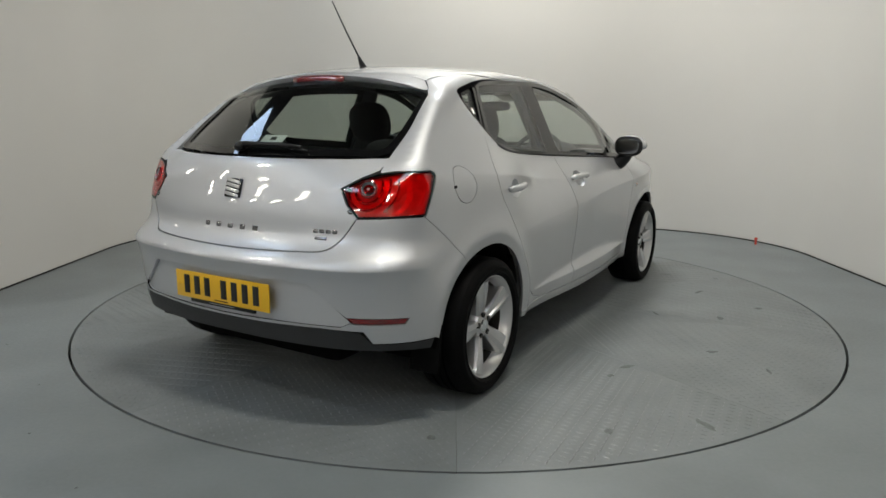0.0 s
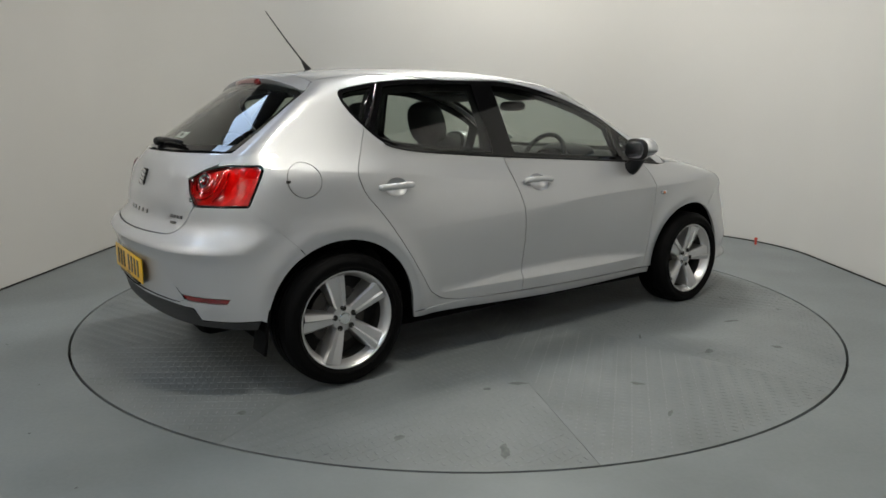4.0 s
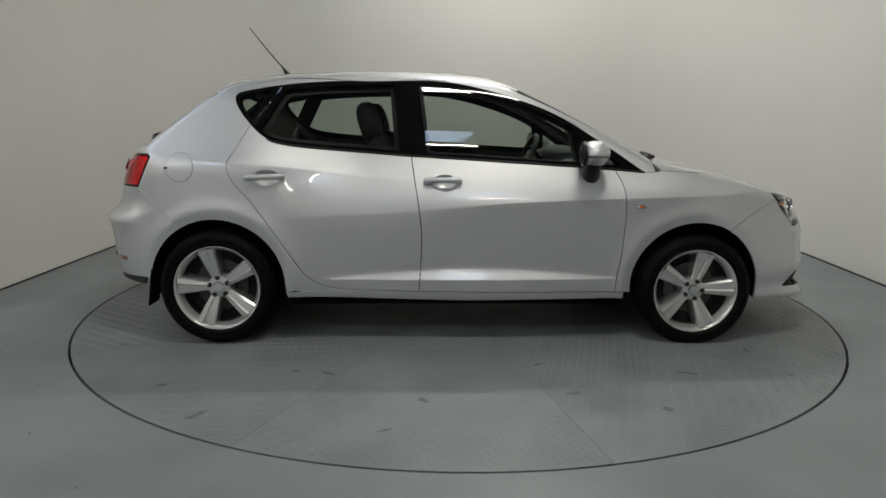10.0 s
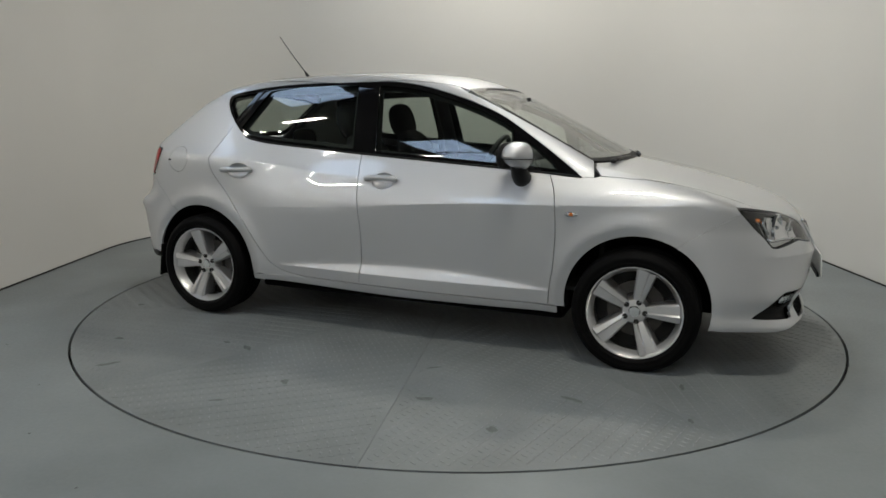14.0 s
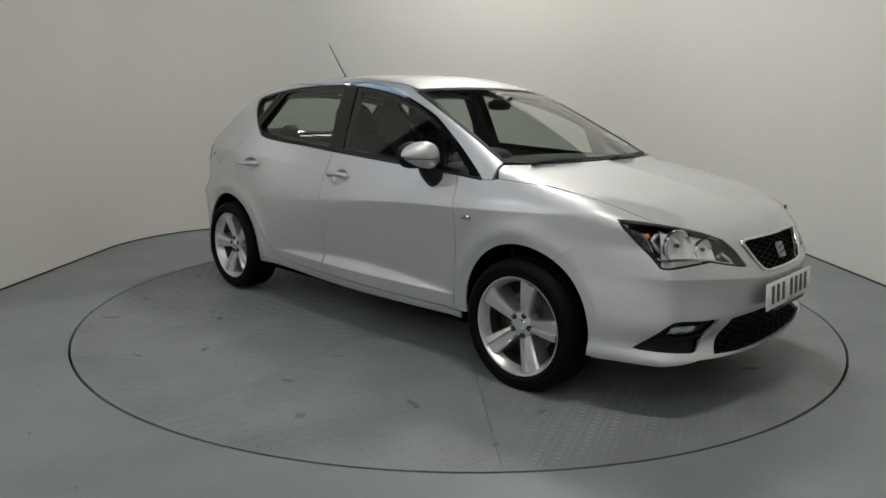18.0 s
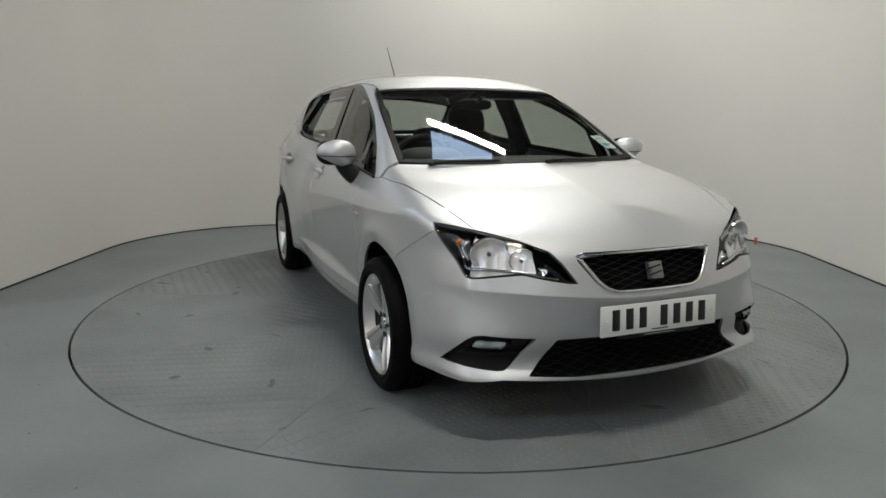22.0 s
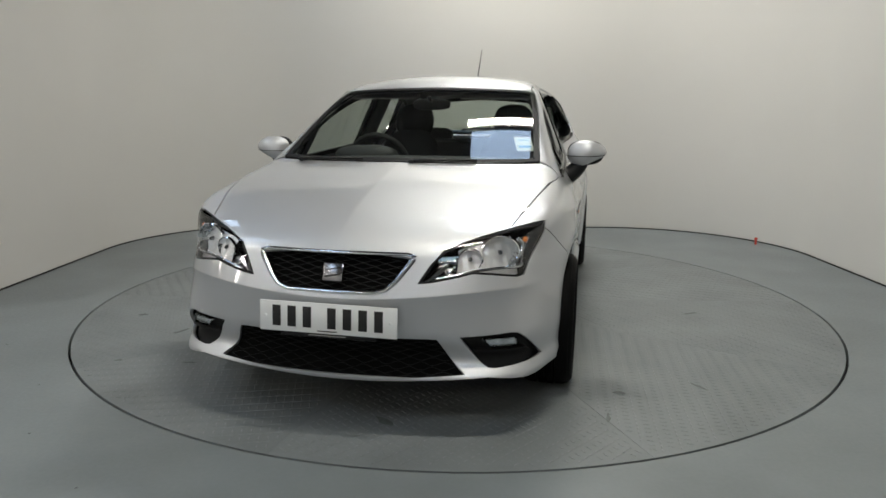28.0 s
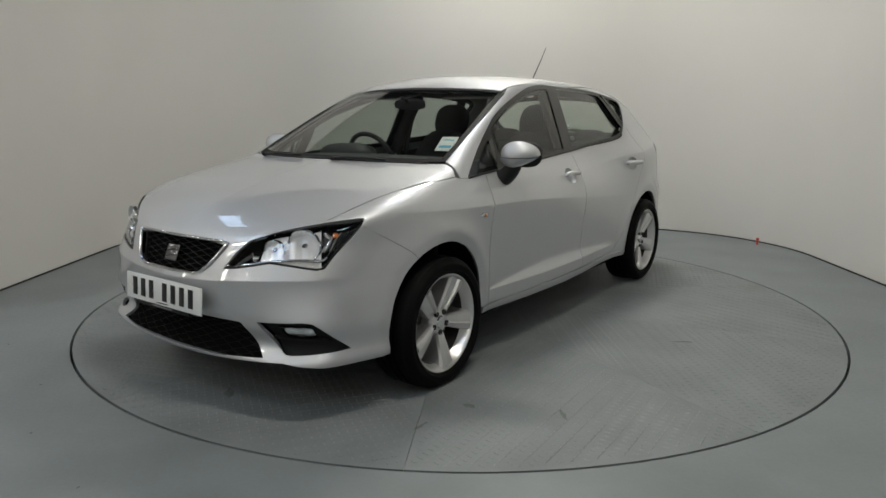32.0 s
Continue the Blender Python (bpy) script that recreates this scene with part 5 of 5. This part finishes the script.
def tail_lamp_insides():
    for lamp in [o for o in car.children if o.name.split(".")[0] == "tail_light"]:
        sign = -1 if lamp.data.vertices[0].co.y < 0 else 1
        def spot(y, z, off):
            q, m = touch(TAIL, TAIL.yz((-abs(y), z)))
            p, w = Vector(q[0]) + Vector(m[0]) * off, Vector(m[0])
            return Vector((p.x, p.y * -sign, p.z)), Vector((w.x, w.y * -sign, w.z))
        p, w = spot(0.585, 0.905, 0.0035)
        turn = w.to_track_quat("-Y", "Z").to_matrix().to_4x4()
        r = part("reversing_light", lathe("reversing_light", [(0.0, 0.010), (0.012, 0.008), (0.022, 0.001), (0.026, -0.002), (0.029, 0.002)], DARKCHROME, 28), lamp, "clear round reversing light", Matrix.Translation(p) @ turn)
        part("bulb", blob("bulb", (0.014, 0.014, 0.014), REFLECT, 2.0, 14), r)
        part("bezel", lathe("bezel", [(0.028, -0.001), (0.031, -0.003), (0.034, 0.001)], DEEPRED, 28), r)
        for r0, th in ((0.050, 0.0055), (0.076, 0.0050), (0.104, 0.0045)):
            pts = []
            for a in np.linspace(150, 400, 26):
                y, z = 0.585 + 0.9 * r0 * math.cos(radians(a)), 0.905 + r0 * math.sin(radians(a))
                if inside(inset(ring(TAIL.xyz(*LAMP)), 0.014), TAIL.yz((-y, z)))[0]:
                    pts.append(spot(y, z, -0.005)[0])
            if len(pts) > 3:
                part("light_ring", tube("light_ring", pts, th, REFLECT, 8), lamp)
        for y, z in ((0.530, 0.822), (0.512, 0.900)):
            part("facet", blob("facet", (0.012, 0.034, 0.020), DARKCHROME, 2.2, 12), lamp, m=Matrix.Translation(spot(y, z, -0.004)[0]))
        edge, m = touch(TAIL, inset(ring(TAIL.xyz(*LAMP)), 0.003))
        part("lamp_seal", tube("lamp_seal", [(q[0], q[1] * -sign, q[2]) for q in edge + m * 0.0005], 0.0024, GLOSSY, 6, True), lamp)


def flaps():
    for x, y, z, h in ((-1.585, 0.735, 0.29, 0.20), (0.885, 0.700, 0.303, 0.15)):
        for sign in (-1, 1):
            part("mud_flap", box("mud_flap", (0.012, 0.13, h), RUBBER, 0.004), car, "black rubber mud flap", pose(x, sign * y, z, 0, 8 if x < 0 else -4, 0))


def cabin():
    def seat(x, y):
        s = part("front_seat", blob("front_seat", (0.52, 0.50, 0.20), CLOTH, 3.4, 24), car, "dark grey cloth front seat", pose(x, y, 0.50, 0, -6, 0))
        part("backrest", blob("backrest", (0.16, 0.48, 0.66), CLOTH, 3.2, 24, lambda v: Vector((v.x - 0.03 * (v.y / 0.24) ** 2 * -1, v.y * (1 - 0.22 * max(0, v.z / 0.33)), v.z))), s, m=pose(-0.24, 0, 0.28, 0, -14, 0))
        part("head_restraint", blob("head_restraint", (0.125, 0.265, 0.235), CLOTH, 2.7, 22), s, m=pose(-0.345, 0, 0.665, 0, -10, 0))
        for dy in (-0.055, 0.055):
            part("restraint_post", tube("restraint_post", [(-0.325, dy, 0.52), (-0.345, dy, 0.62)], 0.006, CHROME, 8), s)
    seat(-0.07, -0.345), seat(-0.07, 0.345)
    b = part("rear_bench", blob("rear_bench", (0.50, 1.24, 0.18), CLOTH, 4, 28), car, "dark grey cloth rear bench", pose(-0.86, 0, 0.52, 0, -8, 0))
    part("backrest", blob("backrest", (0.14, 1.22, 0.50), CLOTH, 4, 28), b, m=pose(-0.27, 0, 0.27, 0, -16, 0))
    for y in (-0.36, 0.36):
        part("head_restraint", blob("head_restraint", (0.09, 0.25, 0.13), CLOTH, 2.8, 20), b, m=pose(-0.345, y, 0.535, 0, -8, 0))
    part("parcel_shelf", box("parcel_shelf", (0.46, 1.10, 0.02), DARKLINING, 0.006), car, "dark parcel shelf", pose(-1.42, 0, 0.955))
    d = part("dashboard", blob("dashboard", (0.62, 1.34, 0.34), DARKLINING, 4.5, 32, lambda v: Vector((v.x - 0.06 * (v.y / 0.67) ** 2, v.y, v.z))), car, "dark grey moulded dashboard", pose(0.78, 0, 0.785))
    part("instrument_hood", blob("instrument_hood", (0.24, 0.36, 0.13), DARKLINING, 2.6, 22), d, m=pose(-0.19, -0.34, 0.155))
    part("centre_stack", box("centre_stack", (0.16, 0.26, 0.30), PLASTIC, 0.02), d, m=pose(-0.27, 0, -0.05, 0, -18, 0))
    part("dial_glass", blob("dial_glass", (0.02, 0.28, 0.09), GLOSSY, 2.6, 18), d, m=pose(-0.305, -0.34, 0.145, 0, -20, 0))
    w = part("steering_wheel", tube("steering_wheel", [(0, 0.172 * math.cos(a), 0.172 * math.sin(a)) for a in np.linspace(0, 2 * math.pi, 40, endpoint=False)], 0.0145, PLASTIC, 10, True), car, "black three-spoke steering wheel", pose(0.385, -0.330, 0.898, 0, 24, 0))
    part("boss", blob("boss", (0.06, 0.15, 0.13), PLASTIC, 2.8, 18), w, m=pose(0.012, 0, -0.01))
    for a in (5, 175, 270):
        part("spoke", box("spoke", (0.02, 0.11, 0.032), PLASTIC, 0.006), w, m=pose(0.008, 0.105 * math.cos(radians(a)), 0.105 * math.sin(radians(a)), a, 0, 0))
    part("column", tube("column", [(0.40, -0.34, 0.89), (0.60, -0.34, 0.80)], 0.05, PLASTIC, 12), car)
    m = part("interior_mirror", blob("interior_mirror", (0.03, 0.215, 0.062), BLACK, 3.2, 20), car, "black interior mirror", pose(0.42, -0.01, 1.228, 0, 10, 4))
    part("mirror_stem", tube("mirror_stem", [(0.02, 0.0, 0.02), (0.075, 0.0, 0.05)], 0.010, BLACK, 8), m)
    part("console", box("console", (0.9, 0.20, 0.22), PLASTIC, 0.02), car, m=pose(0.15, 0, 0.42))
    part("cabin_floor", box("cabin_floor", (2.6, 1.42, 0.02), SEAM, 0.005), car, m=pose(-0.15, 0, 0.335))
    part("bulkhead", box("bulkhead", (0.03, 1.30, 0.52), SEAM, 0.01), car, m=pose(1.05, 0, 0.62))
    part("boot_floor", box("boot_floor", (0.62, 1.05, 0.02), SEAM, 0.005), car, m=pose(-1.50, 0, 0.50))
    for sign in (-1, 1):
        part("seat_belt", box("seat_belt", (0.05, 0.004, 0.62), DARKLINING, 0.001), car, m=pose(-0.30, sign * 0.605, 0.98, sign * 18, 5, 0))
        q, n = touch(FLANK, FLANK.xz((-0.275, 1.335), (-0.255, 1.15), (-0.235, 0.94)))
        pts = [Vector((p[0], p[1] * -sign, p[2])) - Vector((m[0], m[1] * -sign, m[2])) * 0.05 for p, m in zip(q, n)]
        part("pillar_cover", tube("pillar_cover", pts, 0.045, DARKLINING, 10), car)
    for x, y in ((0.33, -0.33), (0.33, 0.33)):
        q, n = touch(TOP, [(x, y)])
        part("sun_visor", box("sun_visor", (0.15, 0.40, 0.012), LINING, 0.005), car, m=Matrix.Translation(Vector(q[0]) - Vector((0.10, 0, 0.045))) @ pose(0, 0, 0, 0, 12, 0))


def stickers():
    q, n = touch(TOP, [(0.855, 0.560)])
    m = Matrix.Translation(Vector(q[0]) - Vector(n[0]) * 0.010) @ Vector(n[0]).to_track_quat("Z", "X").to_matrix().to_4x4()
    s = part("tax_disc_holder", box("tax_disc_holder", (0.135, 0.085, 0.002), PAPER, 0.0008), car, "pale sticker with blue print inside the windscreen", m)
    part("print_bar", box("print_bar", (0.022, 0.06, 0.001), BLUEINK, 0.0003), s, m=pose(-0.028, 0, 0.0015))
    part("print_bar", box("print_bar", (0.008, 0.055, 0.001), BLUEINK, 0.0003), s, m=pose(0.035, 0, 0.0015))
    q, n = touch(TOP, [(-1.671, -0.055)])
    m = Matrix.Translation(Vector(q[0]) - Vector(n[0]) * 0.010) @ Vector(n[0]).to_track_quat("Z", "X").to_matrix().to_4x4()
    s = part("window_sticker", box("window_sticker", (0.045, 0.115, 0.002), PAPER, 0.0008), car, "small pale sticker inside the rear window", m)
    part("print_bar", box("print_bar", (0.02, 0.03, 0.001), SEAM, 0.0003), s, m=pose(0, 0.0, 0.0015))


mirror(-1), mirror(1)
aerial()
spoiler()
wipers()
number_plate(2.052, 0.455, -4, WHITEP, 1, "white front number plate with plain black bars")
number_plate(-1.931, 0.490, 0, YELLOW, -1, "yellow rear number plate with plain black bars")
badges()
grille_net()
headlamp_insides()
fog_lamps()
tail_lamp_insides()
flaps()
cabin()
stickers()


# ---- what moves: the turntable and the car on it ----
def motions():
    times = [0.5 * i for i in range(65)]
    walk(turntable, [(t, pose(0, 0, 0, 0, 0, 60.3 - 5.775 * t)) for t in times])
    walk(car, [(t, pose(0, 0, 0, 0, 0, 60.3 - 5.775 * t) @ pose(-0.0217, -0.0543, 0.0035)) for t in times])


motions()
